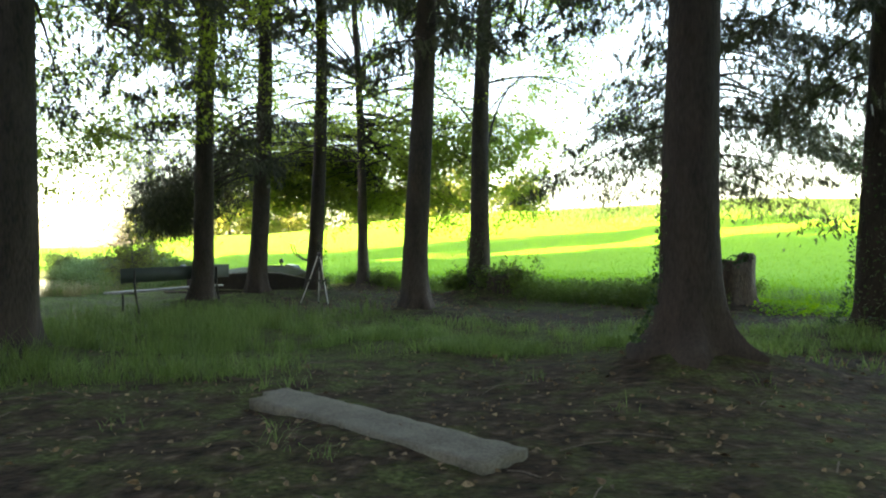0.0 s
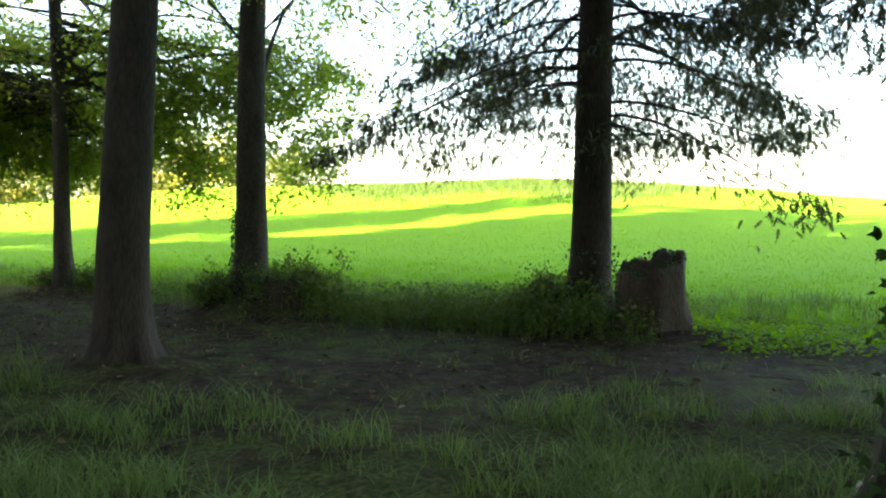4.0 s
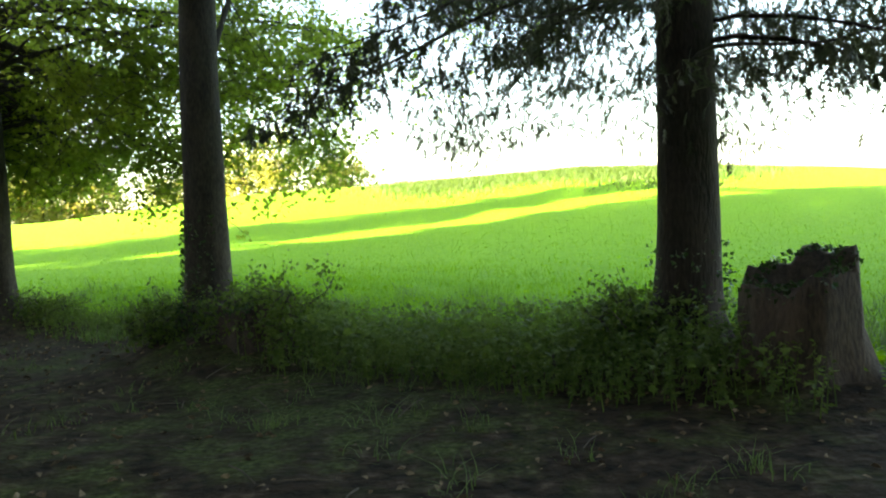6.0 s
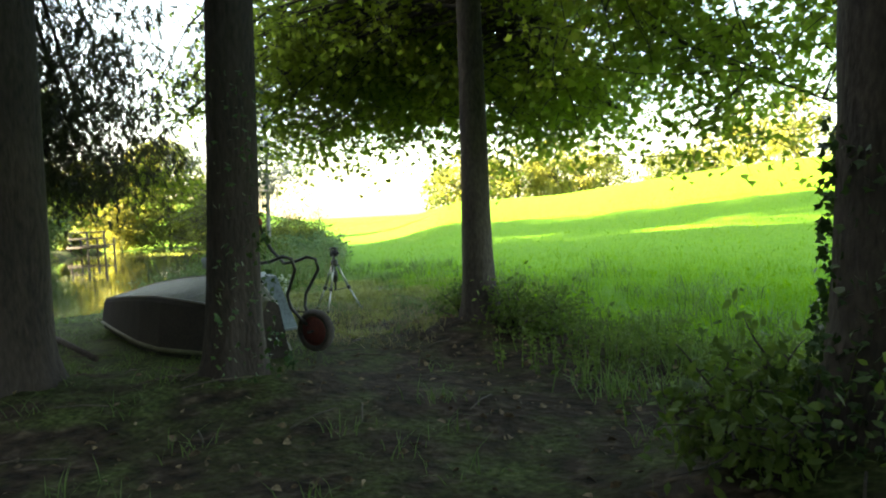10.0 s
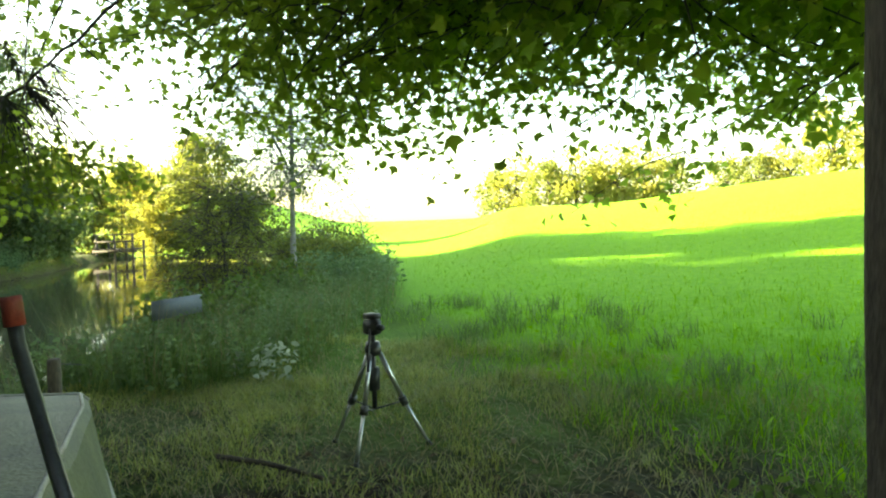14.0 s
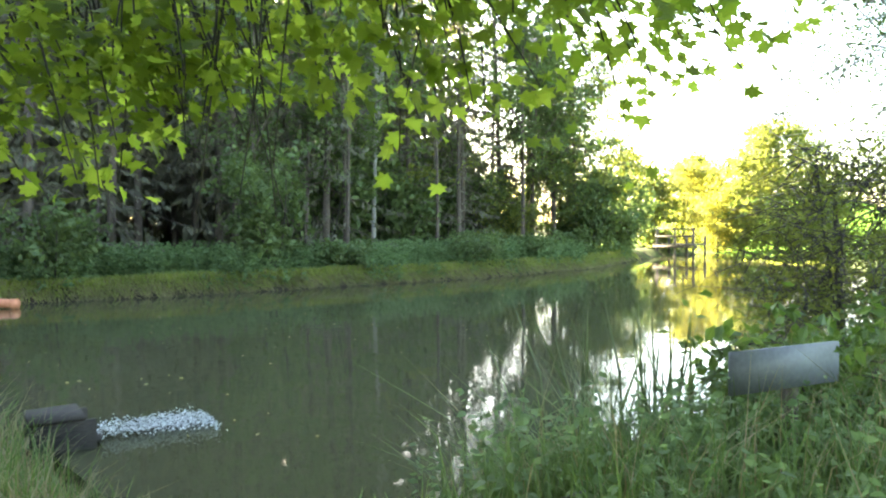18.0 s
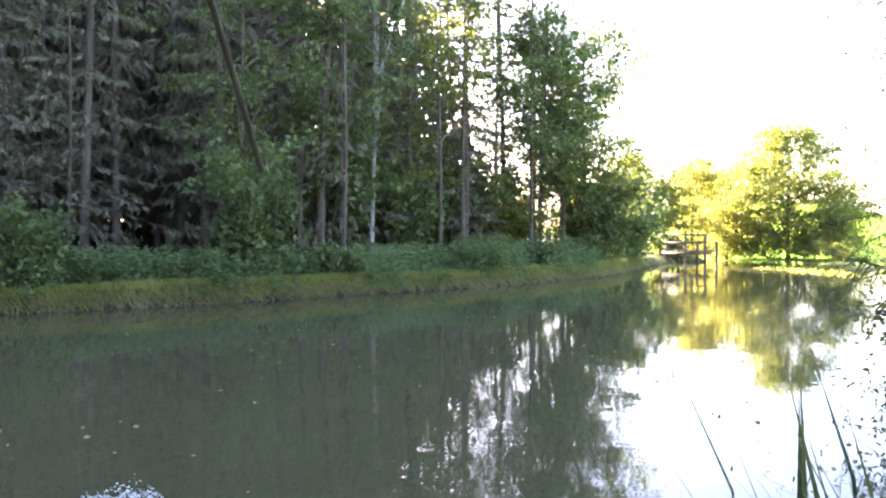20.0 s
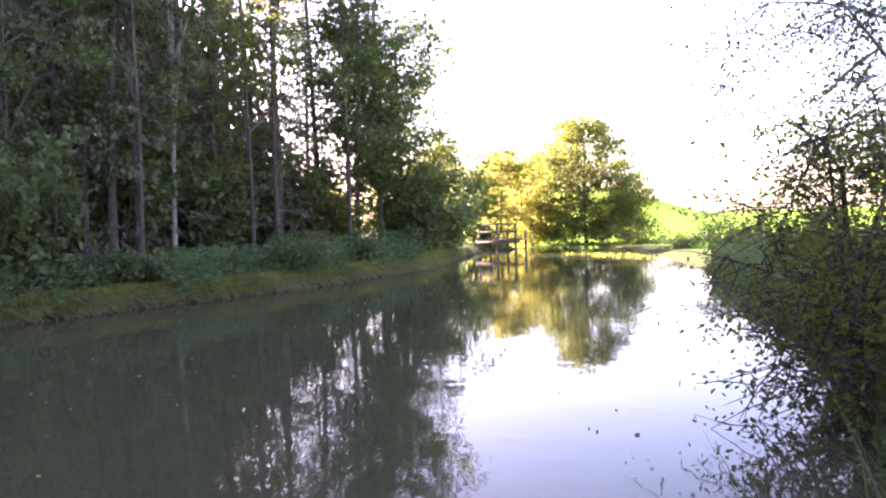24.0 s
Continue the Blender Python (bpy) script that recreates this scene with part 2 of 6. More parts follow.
def water_material():
    m, n, l, b = nodes_of("pond_water")
    b.inputs["Base Color"].default_value = (0.047, 0.049, 0.025, 1)
    b.inputs["Roughness"].default_value = 0.03
    b.inputs["IOR"].default_value = 1.333
    co = n.new("ShaderNodeTexCoord")
    mp = n.new("ShaderNodeMapping")
    mp.inputs["Scale"].default_value = (1.0, 1.0, 1.0)
    l.new(co.outputs["Object"], mp.inputs["Vector"])
    a = n.new("ShaderNodeTexNoise")
    a.inputs["Scale"].default_value, a.inputs["Detail"].default_value = 3.2, 2
    c = n.new("ShaderNodeTexNoise")
    c.inputs["Scale"].default_value, c.inputs["Detail"].default_value = 0.5, 2
    l.new(mp.outputs["Vector"], a.inputs["Vector"])
    l.new(mp.outputs["Vector"], c.inputs["Vector"])
    ml = n.new("ShaderNodeMath")
    ml.operation = "MULTIPLY"
    l.new(a.outputs["Fac"], ml.inputs[0])
    l.new(c.outputs["Fac"], ml.inputs[1])
    bp = n.new("ShaderNodeBump")
    bp.inputs["Strength"].default_value, bp.inputs["Distance"].default_value = 0.17, 0.03
    l.new(ml.outputs[0], bp.inputs["Height"])
    l.new(bp.outputs["Normal"], b.inputs["Normal"])
    return m


M_GROUND, M_WATER = ground_material(), water_material()


# ---- mesh tools ----
class Geo:
    """Gathers corners and faces (by their number of corners) for one mesh."""

    def __init__(self):
        self.v, self.f, self.n = [], {}, 0

    def add(self, verts, *faces):
        verts = np.asarray(verts, float).reshape(-1, 3)
        for fa in faces:
            fa = np.asarray(fa, int)
            self.f.setdefault(fa.shape[1], []).append(fa + self.n)
        self.v.append(verts)
        self.n += len(verts)
        return self

    def mesh(self, name, material, smooth=True):
        me = bpy.data.meshes.new(name)
        v = np.concatenate(self.v)
        groups = [np.concatenate(fs) for fs in self.f.values()]
        loops = np.concatenate([g.ravel() for g in groups])
        total = np.concatenate([np.full(len(g), g.shape[1]) for g in groups])
        start = np.r_[0, np.cumsum(total)[:-1]]
        me.vertices.add(len(v))
        me.vertices.foreach_set("co", v.ravel().astype(np.float32))
        me.loops.add(len(loops))
        me.loops.foreach_set("vertex_index", loops.astype(np.int32))
        me.polygons.add(len(total))
        me.polygons.foreach_set("loop_start", start.astype(np.int32))
        me.polygons.foreach_set("loop_total", total.astype(np.int32))
        me.polygons.foreach_set("use_smooth", np.full(len(total), smooth))
        me.update(calc_edges=True)
        me.validate()
        me.materials.append(material)
        return me


def part(name, geo, material, parent=None, label="", smooth=True):
    ob = new(name, geo.mesh(name, material, smooth))
    if parent:
        ob.parent = parent
    if label:
        tagged(ob, label)
    return ob


def thing(name, label, category, m=None, group="", kind=""):
    ob = new(name)
    ob.empty_display_size = 0.2
    if m is not None:
        ob.matrix_world = m
    return tagged(ob, label, category, group, kind)


def box(geo, x0, x1, y0, y1, z0, z1, m=None, bevel=0.0):
    """A block; with bevel its upright and lying edges are chamfered."""
    bm = bmesh.new()
    bmesh.ops.create_cube(bm, size=1.0)
    bmesh.ops.scale(bm, vec=(x1 - x0, y1 - y0, z1 - z0), verts=bm.verts)
    bmesh.ops.translate(bm, vec=((x0 + x1) / 2, (y0 + y1) / 2, (z0 + z1) / 2), verts=bm.verts)
    if bevel:
        bmesh.ops.bevel(bm, geom=bm.edges[:], offset=bevel, segments=2, affect="EDGES")
    if m is not None:
        bm.transform(m)
    return from_bm(geo, bm)


def from_bm(geo, bm):
    bm.verts.index_update()
    v = [tuple(x.co) for x in bm.verts]
    by = {}
    for f in bm.faces:
        by.setdefault(len(f.verts), []).append([x.index for x in f.verts])
    geo.add(v, *by.values())
    bm.free()
    return geo


def tube(geo, pts, radii, sides=8, caps=True):
    """A round limb along pts."""
    pts = np.asarray(pts, float)
    radii = np.broadcast_to(np.asarray(radii, float), (len(pts),))
    d = np.gradient(pts, axis=0)
    d /= np.linalg.norm(d, axis=1, keepdims=True) + 1e-9
    ref = np.where(np.abs(d[:, 2:3]) > 0.9, [[1.0, 0, 0]], [[0, 0, 1.0]])
    a = np.cross(d, ref)
    a /= np.linalg.norm(a, axis=1, keepdims=True) + 1e-9
    for i in range(1, len(a)):
        p = a[i - 1] - d[i] * (a[i - 1] @ d[i])
        a[i] = p / (np.linalg.norm(p) + 1e-9)
    b = np.cross(d, a)
    w = np.linspace(0, 2 * np.pi, sides, endpoint=False)
    ring = a[:, None] * np.cos(w)[None, :, None] + b[:, None] * np.sin(w)[None, :, None]
    v = (pts[:, None] + ring * radii[:, None, None]).reshape(-1, 3)
    i, j = np.meshgrid(np.arange(len(pts) - 1), np.arange(sides), indexing="ij")
    q = np.stack([i * sides + j, i * sides + (j + 1) % sides, (i + 1) * sides + (j + 1) % sides, (i + 1) * sides + j], -1).reshape(-1, 4)
    fs = [q]
    if caps:
        fs.append(np.array([np.arange(sides)[::-1], (len(pts) - 1) * sides + np.arange(sides)]))
    return geo.add(v, *fs)


def unit(v):
    return v / (np.linalg.norm(v, axis=-1, keepdims=True) + 1e-9)


LOBED = np.array([(0, 0), (0.34, 0.12), (0.52, 0.45), (0.2, 0.55), (0, 1.0), (-0.2, 0.55), (-0.52, 0.45), (-0.34, 0.12)])
OVAL = np.array([(0, 0), (0.24, 0.3), (0.22, 0.62), (0, 1.0), (-0.22, 0.62), (-0.24, 0.3)])
WIDE = np.array([(0, 0), (0.42, 0.18), (0.4, 0.6), (0.0, 1.0), (-0.4, 0.6), (-0.42, 0.18)])
KITE = np.array([(0, 0), (0.26, 0.45), (0, 1.0), (-0.26, 0.45)])
FROND = np.array([(0, 0), (0.5, 0.42), (0.09, 0.36), (0.40, 0.78), (0.07, 0.66), (0, 1.0), (-0.07, 0.60), (-0.40, 0.72), (-0.09, 0.30), (-0.5, 0.36)])
TWIG = np.array([(0.02, 0), (0.46, 0.28), (0.05, 0.2), (0.5, 0.52), (0.05, 0.42), (0.38, 0.78), (0.04, 0.64), (0, 1.0), (-0.04, 0.6), (-0.38, 0.74), (-0.05, 0.38), (-0.5, 0.47), (-0.05, 0.16), (-0.46, 0.24)])
NEEDLE = np.array([(0.0, 0), (0.5, 0.3), (0.06, 1.0), (-0.5, 0.4)])


def leaves(geo, p, tip, size, shape=KITE, width=1.0, cup=0.15, r=None, lift=0.6):
    """Leaves at p, pointing along tip, each of its own size, slightly cupped."""
    r = r or rng
    n = len(p)
    tip = unit(tip)
    side = unit(np.cross(tip, r.normal(size=(n, 3)) + [0, 0, lift]))
    up = np.cross(side, tip)
    size = np.broadcast_to(np.asarray(size, float), (n,))[:, None, None]
    sx, sy = shape[:, 0][None, :, None] * width, shape[:, 1][None, :, None]
    v = p[:, None] + size * (sx * side[:, None] + sy * tip[:, None] + cup * (np.abs(sx) * 1.5 - sy * sy * 0.6) * up[:, None])
    k = len(shape)
    return geo.add(v.reshape(-1, 3), np.arange(n * k).reshape(n, k))


def blades(geo, p, height, width, lean=0.35, r=None):
    """Grass blades that rise from p and bend over."""
    r = r or rng
    n = len(p)
    h = np.broadcast_to(np.asarray(height, float), (n,))[:, None]
    w = np.broadcast_to(np.asarray(width, float), (n,))[:, None]
    a = r.uniform(0, 2 * np.pi, n)
    s = np.stack([np.cos(a), np.sin(a), 0 * a], -1)
    d = np.stack([-np.sin(a), np.cos(a), 0 * a], -1) * (r.uniform(0.2, 1.6, n) * lean)[:, None]
    z = np.array([0, 0, 1.0])
    mid = p + h * (0.55 * z + 0.25 * d)
    top = p + h * (0.92 * z + 0.85 * d)
    v = np.stack([p - w * s, p + w * s, mid + 0.8 * w * s, mid - 0.8 * w * s, top], 1)
    i = np.arange(n)[:, None] * 5
    return geo.add(v.reshape(-1, 3), i + [0, 1, 2, 3], i + [3, 2, 4])


# ---- the lie of the land ----
WATER = -0.5
POND = np.array([(-14.3, 21.3), (-14.5, 20.4), (-14.3, 19.6), (-14.3, 19.0), (-14.7, 18.35), (-15.4, 17.85), (-16.15, 17.3), (-16.8, 16.4), (-17.2, 14), (-17.6, 9), (-18, 0), (-18, -12), (-21, -14), (-26, 2), (-27.6, 7), (-28.7, 11.5),
                 (-29.6, 13.8), (-30.6, 16.1), (-32.1, 18.7), (-33.8, 21.9), (-36.3, 26), (-40, 30.5), (-44, 33.4), (-47, 35.3), (-50, 37.6), (-52.4, 40.6), (-54.5, 44.6), (-53, 48), (-47.5, 46.4), (-39.5, 42.2), (-31, 37), (-25.5, 33),
                 (-22.4, 30.9), (-20.3, 28.7), (-18.2, 26.6), (-16.4, 24.4), (-15.1, 22.6)])


def from_pond(x, y):
    """Metres from the water's edge, minus inside the pond."""
    p = np.stack([np.ravel(x), np.ravel(y)], -1)
    best, inside = np.full(len(p), 1e9), np.zeros(len(p), bool)
    for a, b in zip(POND, np.roll(POND, -1, 0)):
        e = b - a
        s = np.clip(((p - a) @ e) / (e @ e), 0, 1)
        best = np.minimum(best, np.hypot(*(p - a - s[:, None] * e).T))
        cross = ((a[1] > p[:, 1]) != (b[1] > p[:, 1])) & (p[:, 0] < (b[0] - a[0]) * (p[:, 1] - a[1]) / (b[1] - a[1] + 1e-12) + a[0])
        inside ^= cross
    return np.where(inside, -best, best).reshape(np.shape(x))


def smooth(a, b, x):
    s = np.clip((x - a) / (b - a), 0, 1)
    return s * s * (3 - 2 * s)


TREES = dict(T0=(-6.07, 6.12), A=(-7.74, 13.73), B=(-7.39, 15.92), C=(-6.24, 17.09), D=(-5.69, 20.05), E=(-2.3, 12.45), F=(-1.67, 17.16), G=(2.13, 6.82), H=(5.11, 9.56), I=(3.52, 14.92))
STUMPS = dict(S1=(3.97, 13.66), S2=(-0.9, 16.33))
EDGE_A, EDGE_B = np.array([9.0, 12.0]), np.array([-9.5, 23.2])     # the grove's edge towards the meadow


def over_edge(x, y):
    """Metres out into the meadow, past the row of trees at the grove's edge."""
    d = (EDGE_B - EDGE_A) / np.linalg.norm(EDGE_B - EDGE_A)
    s = (np.asarray(x) - EDGE_A[0]) * d[1] - (np.asarray(y) - EDGE_A[1]) * d[0]
    return s


RISE_YAW = np.radians([-180, -120, -75, -42, -34, -27, -18, -8, 5, 12, 19, 26, 34, 38, 41, 46, 60, 80, 120, 180])
RISE = np.array([0.0, 0.3, 0.4, 1.8, 2.6, 3.1, 3.6, 3.2, 3.0, 2.7, 2.1, 1.4, 1.3, 0.3, -0.1, -0.3, -0.6, 0.4, 0.0, 0.0])


def height(x, y):
    x, y = np.asarray(x, float), np.asarray(y, float)
    dx, dy = x + 2.0, y - 13.0
    r, yaw = np.hypot(dx, dy), np.arctan2(-dx, dy)
    up = np.tan(np.radians(np.interp(yaw, RISE_YAW, RISE)))
    rr = np.minimum(np.maximum(r - 9, 0), 105)
    land = up * rr * smooth(0, 40, rr) + 1.5 * smooth(9, 60, r) * np.clip(up / 0.05, 0, 1)
    land = land + 8.0 * smooth(72, 165, r) * smooth(np.radians(44), np.radians(55), yaw) * smooth(np.radians(74), np.radians(63), yaw)
    sd = from_pond(x, y)
    west = smooth(0, 4, -(x + 20.5) - 0.25 * np.minimum(0, y - 10)) * smooth(0, 3, 36 - (y - 0.75 * (-56 - x)))
    bump = np.sin(x * 1.7 + 1.3 * np.sin(y * 0.9)) * np.sin(y * 1.45 + x * 0.35) * 0.035 + np.sin(x * 4.1 + y * 2.2) * np.sin(y * 3.7 - x) * 0.015
    land = land + bump * smooth(0.5, 2.0, sd) * (1 - 0.8 * smooth(0.5, 3.0, over_edge(x, y))) * smooth(34, 24, r)
    forest = (x < -22) & (y < 42) & (from_far(x, y) > 0)
    land = np.where(forest, -0.06 + 0.06 * np.clip(sd - 3, 0, 40) + bump, land)
    for k, (tx, ty) in (TREES | STUMPS).items():
        big = 0.28 if k in "GIF" else 0.18
        land = land + big * np.exp(-((x - tx) ** 2 + (y - ty) ** 2) / (0.9 ** 2))
    w = np.where(forest, 0.45, 1.3)
    shore = np.where(forest, -0.55, -0.6)
    out = shore + (land - shore) * smooth(0, 1, sd / w)
    return np.where(sd > 0, out, -0.62 - 0.9 * smooth(0, 2.5, -sd))


FAR_BANK = np.array([(-18, -30), (-26, 2), (-27.6, 7), (-28.7, 11.5), (-29.6, 13.8), (-30.6, 16.1), (-32.1, 18.7), (-33.8, 21.9), (-36.3, 26), (-40, 30.5), (-44, 33.4), (-50, 37.6), (-53, 40)])


def from_far(x, y):
    """Plus on the wood's side of the far bank's line."""
    x, y = np.asarray(x, float), np.asarray(y, float)
    yy = np.clip(y, FAR_BANK[0, 1], FAR_BANK[-1, 1])
    return np.interp(yy, FAR_BANK[:, 1], FAR_BANK[:, 0]) - x


def spaced(lo, hi, fine_lo, fine_hi, step, grow=1.16):
    mid = np.arange(fine_lo, fine_hi + step / 2, step)
    out, s, v = [], step, fine_hi
    while v < hi:
        s = min(s * grow, 160)
        v += s
        out.append(v)
    left, s, v = [], step, fine_lo
    while v > lo:
        s = min(s * grow, 160)
        v -= s
        left.append(v)
    return np.r_[left[::-1], mid, out]


def trodden(x, y):
    """The worn patch at the meadow's edge near the maple, 0 to 1."""
    return np.exp(-((x + 7.0) / 2.3) ** 2 - ((y - 21.9) / 1.5) ** 2) * (0.75 + 0.25 * np.sin(x * 3.1 + 1.2 * np.sin(y * 2.7)) * np.sin(y * 3.7))


def build_ground():
    xs, ys = spaced(-2600, 2600, -42, 12, 0.34, 1.12), spaced(-2600, 2600, -4, 40, 0.34, 1.12)
    X, Y = np.meshgrid(xs, ys, indexing="ij")
    Z = height(X, Y)
    i, j = np.meshgrid(np.arange(len(xs) - 1), np.arange(len(ys) - 1), indexing="ij")
    k = len(ys)
    q = np.stack([i * k + j, (i + 1) * k + j, (i + 1) * k + j + 1, i * k + j + 1], -1).reshape(-1, 4)
    g = Geo().add(np.stack([X, Y, Z], -1).reshape(-1, 3), q)
    ob = part("ground", g, M_GROUND)
    tagged(ob, "brown trodden soil under the trees running out into a green meadow", "ground", kind="structure")
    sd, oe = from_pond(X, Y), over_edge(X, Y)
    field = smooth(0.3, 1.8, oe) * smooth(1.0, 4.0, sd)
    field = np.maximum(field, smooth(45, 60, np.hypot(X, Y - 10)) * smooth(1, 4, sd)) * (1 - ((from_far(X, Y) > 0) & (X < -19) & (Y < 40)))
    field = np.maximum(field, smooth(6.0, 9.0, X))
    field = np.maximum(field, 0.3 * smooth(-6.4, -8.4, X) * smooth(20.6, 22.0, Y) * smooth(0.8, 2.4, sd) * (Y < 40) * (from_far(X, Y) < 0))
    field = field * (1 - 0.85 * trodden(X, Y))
    turf = turf_at(X, Y)
    for name, val in (("field", field), ("turf", turf)):
        at = ob.data.attributes.new(name, "FLOAT", "POINT")
        at.data.foreach_set("value", val.ravel().astype(np.float32))
    return ob


def turf_at(x, y):
    """How grassy the grove's floor is, 0 to 1."""
    x, y = np.asarray(x, float), np.asarray(y, float)
    n = 0.5 + 0.5 * np.sin(x * 0.83 + 1.7 * np.sin(y * 0.41)) * np.sin(y * 0.77 + 0.9 * np.sin(x * 0.5))
    v = 0.2 + 0.5 * n
    v += 0.55 * np.exp(-(((x + 5.5) / 2.6) ** 2 + ((y - 8.5) / 3.2) ** 2))          # the long grass by the bench
    v += 0.45 * np.exp(-(((x - 0.5) / 2.6) ** 2 + ((y - 9.0) / 1.6) ** 2))
    v -= 0.75 * np.exp(-(((x + 2.6) / 1.5) ** 2 + ((y - 14.6) / 1.8) ** 2))         # trodden path
    v -= 0.55 * np.exp(-(((x - 1.8) / 2.4) ** 2 + ((y - 11.9) / 1.0) ** 2))
    v -= 0.5 * np.exp(-(((x + 4.6) / 1.3) ** 2 + ((y - 18.2) / 1.6) ** 2))
    v -= 0.5 * np.exp(-(((x + 0.5) / 2.0) ** 2 + ((y - 3.5) / 1.6) ** 2))
    v -= 0.6 * np.exp(-(((x + 7.0) / 2.1) ** 2 + ((y - 20.6) / 1.2) ** 2))
    v -= 0.55 * np.exp(-(((x - 4.5) / 2.4) ** 2 + ((y - 5.5) / 3.0) ** 2))        # bare soil by the thick old spruce, its dark tone standing in for deep shade
    v += 0.25 * smooth(-6.0, -8.0, x)
    v += 0.6 * smooth(-8.0, -10.5, x) * smooth(20.4, 19.0, y)
    v += 0.5 * smooth(-9.0, -11.0, x)
    v = np.where((from_far(x, y) > -0.6) & (x < -18) & (from_pond(x, y) < 0.42), 0.0, v)
    return np.clip(v, 0, 1)


build_ground()


def build_water():
    bm = bmesh.new()
    vs = [bm.verts.new((x, y, WATER)) for x, y in POND]
    bm.faces.new(vs)
    bmesh.ops.triangulate(bm, faces=bm.faces[:])
    g = from_bm(Geo(), bm)
    tagged(part("water", g, M_WATER, smooth=False), "still dark green pond water mirroring the wood", "water", kind="structure")


build_water()


def on_ground(x, y):
    return float(height(np.array([x]), np.array([y]))[0])


# ---- trees of the grove ----
WAY = np.array([(0.9, -1.4), (0.35, 0.4), (-0.37, 2.6), (0.0, 4.8), (0.55, 7.3), (1.4, 9.8), (1.3, 11.0), (-0.85, 12.9), (-2.85, 14.6), (-5.1, 17.3), (-6.5, 18.4), (-7.9, 19.4), (-9.3, 19.9), (-11.5, 19.8), (-13.1, 19.6)])


def clear_of_way(p, r, low):
    """False for twigs that would hang into the footway."""
    best = np.full(len(p), 1e9)
    for a, b in zip(WAY[:-1], WAY[1:]):
        e = b - a
        u = np.clip(((p[:, :2] - a) @ e) / (e @ e), 0, 1)
        best = np.minimum(best, np.hypot(*(p[:, :2] - a - u[:, None] * e).T))
    return (best > r) | (p[:, 2] > low)



def trunk_geo(h, r0, r1, flare=0.55, lean=(0, 0), seed=0, sides=20, roots=6):
    """A tapering trunk with a root flare and slightly uneven girth; base at 0, sunk 0.3 m."""
    rr = np.random.default_rng(seed)
    zs = np.r_[-0.3, 0.0, 0.12, 0.28, 0.5, 0.8, 1.2, np.linspace(1.8, h, 12)]
    w = np.linspace(0, 2 * np.pi, sides, endpoint=False)
    ph = rr.uniform(0, 6.28)
    v = []
    for z in zs:
        t = np.clip(z / h, 0, 1)
        r = r0 + (r1 - r0) * t ** 0.8
        fl = flare * r0 * (0.9 * np.exp(-max(z, 0) / 0.22) + 0.12 * np.exp(-max(z, 0) / 0.7))
        lob = 1 + 0.5 * np.cos(w * roots + ph) + 0.25 * np.cos(w * (roots - 2) + 2 * ph)
        rad = r * (1 + 0.04 * np.sin(3 * w + z * 0.7 + ph) + 0.02 * np.sin(7 * w + 2.3 * z)) + fl * np.clip(lob, 0.1, 2)
        cx = lean[0] * z + 0.05 * math.sin(z * 0.5 + ph) * min(z, 1)
        cy = lean[1] * z + 0.05 * math.cos(z * 0.43 + ph) * min(z, 1)
        v.append(np.stack([cx + rad * np.cos(w), cy + rad * np.sin(w), np.full(sides, z)], -1))
    v = np.concatenate(v)
    i, j = np.meshgrid(np.arange(len(zs) - 1), np.arange(sides), indexing="ij")
    q = np.stack([i * sides + j, i * sides + (j + 1) % sides, (i + 1) * sides + (j + 1) % sides, (i + 1) * sides + j], -1).reshape(-1, 4)
    return Geo().add(v, q, np.array([(len(zs) - 1) * sides + np.arange(sides)]))


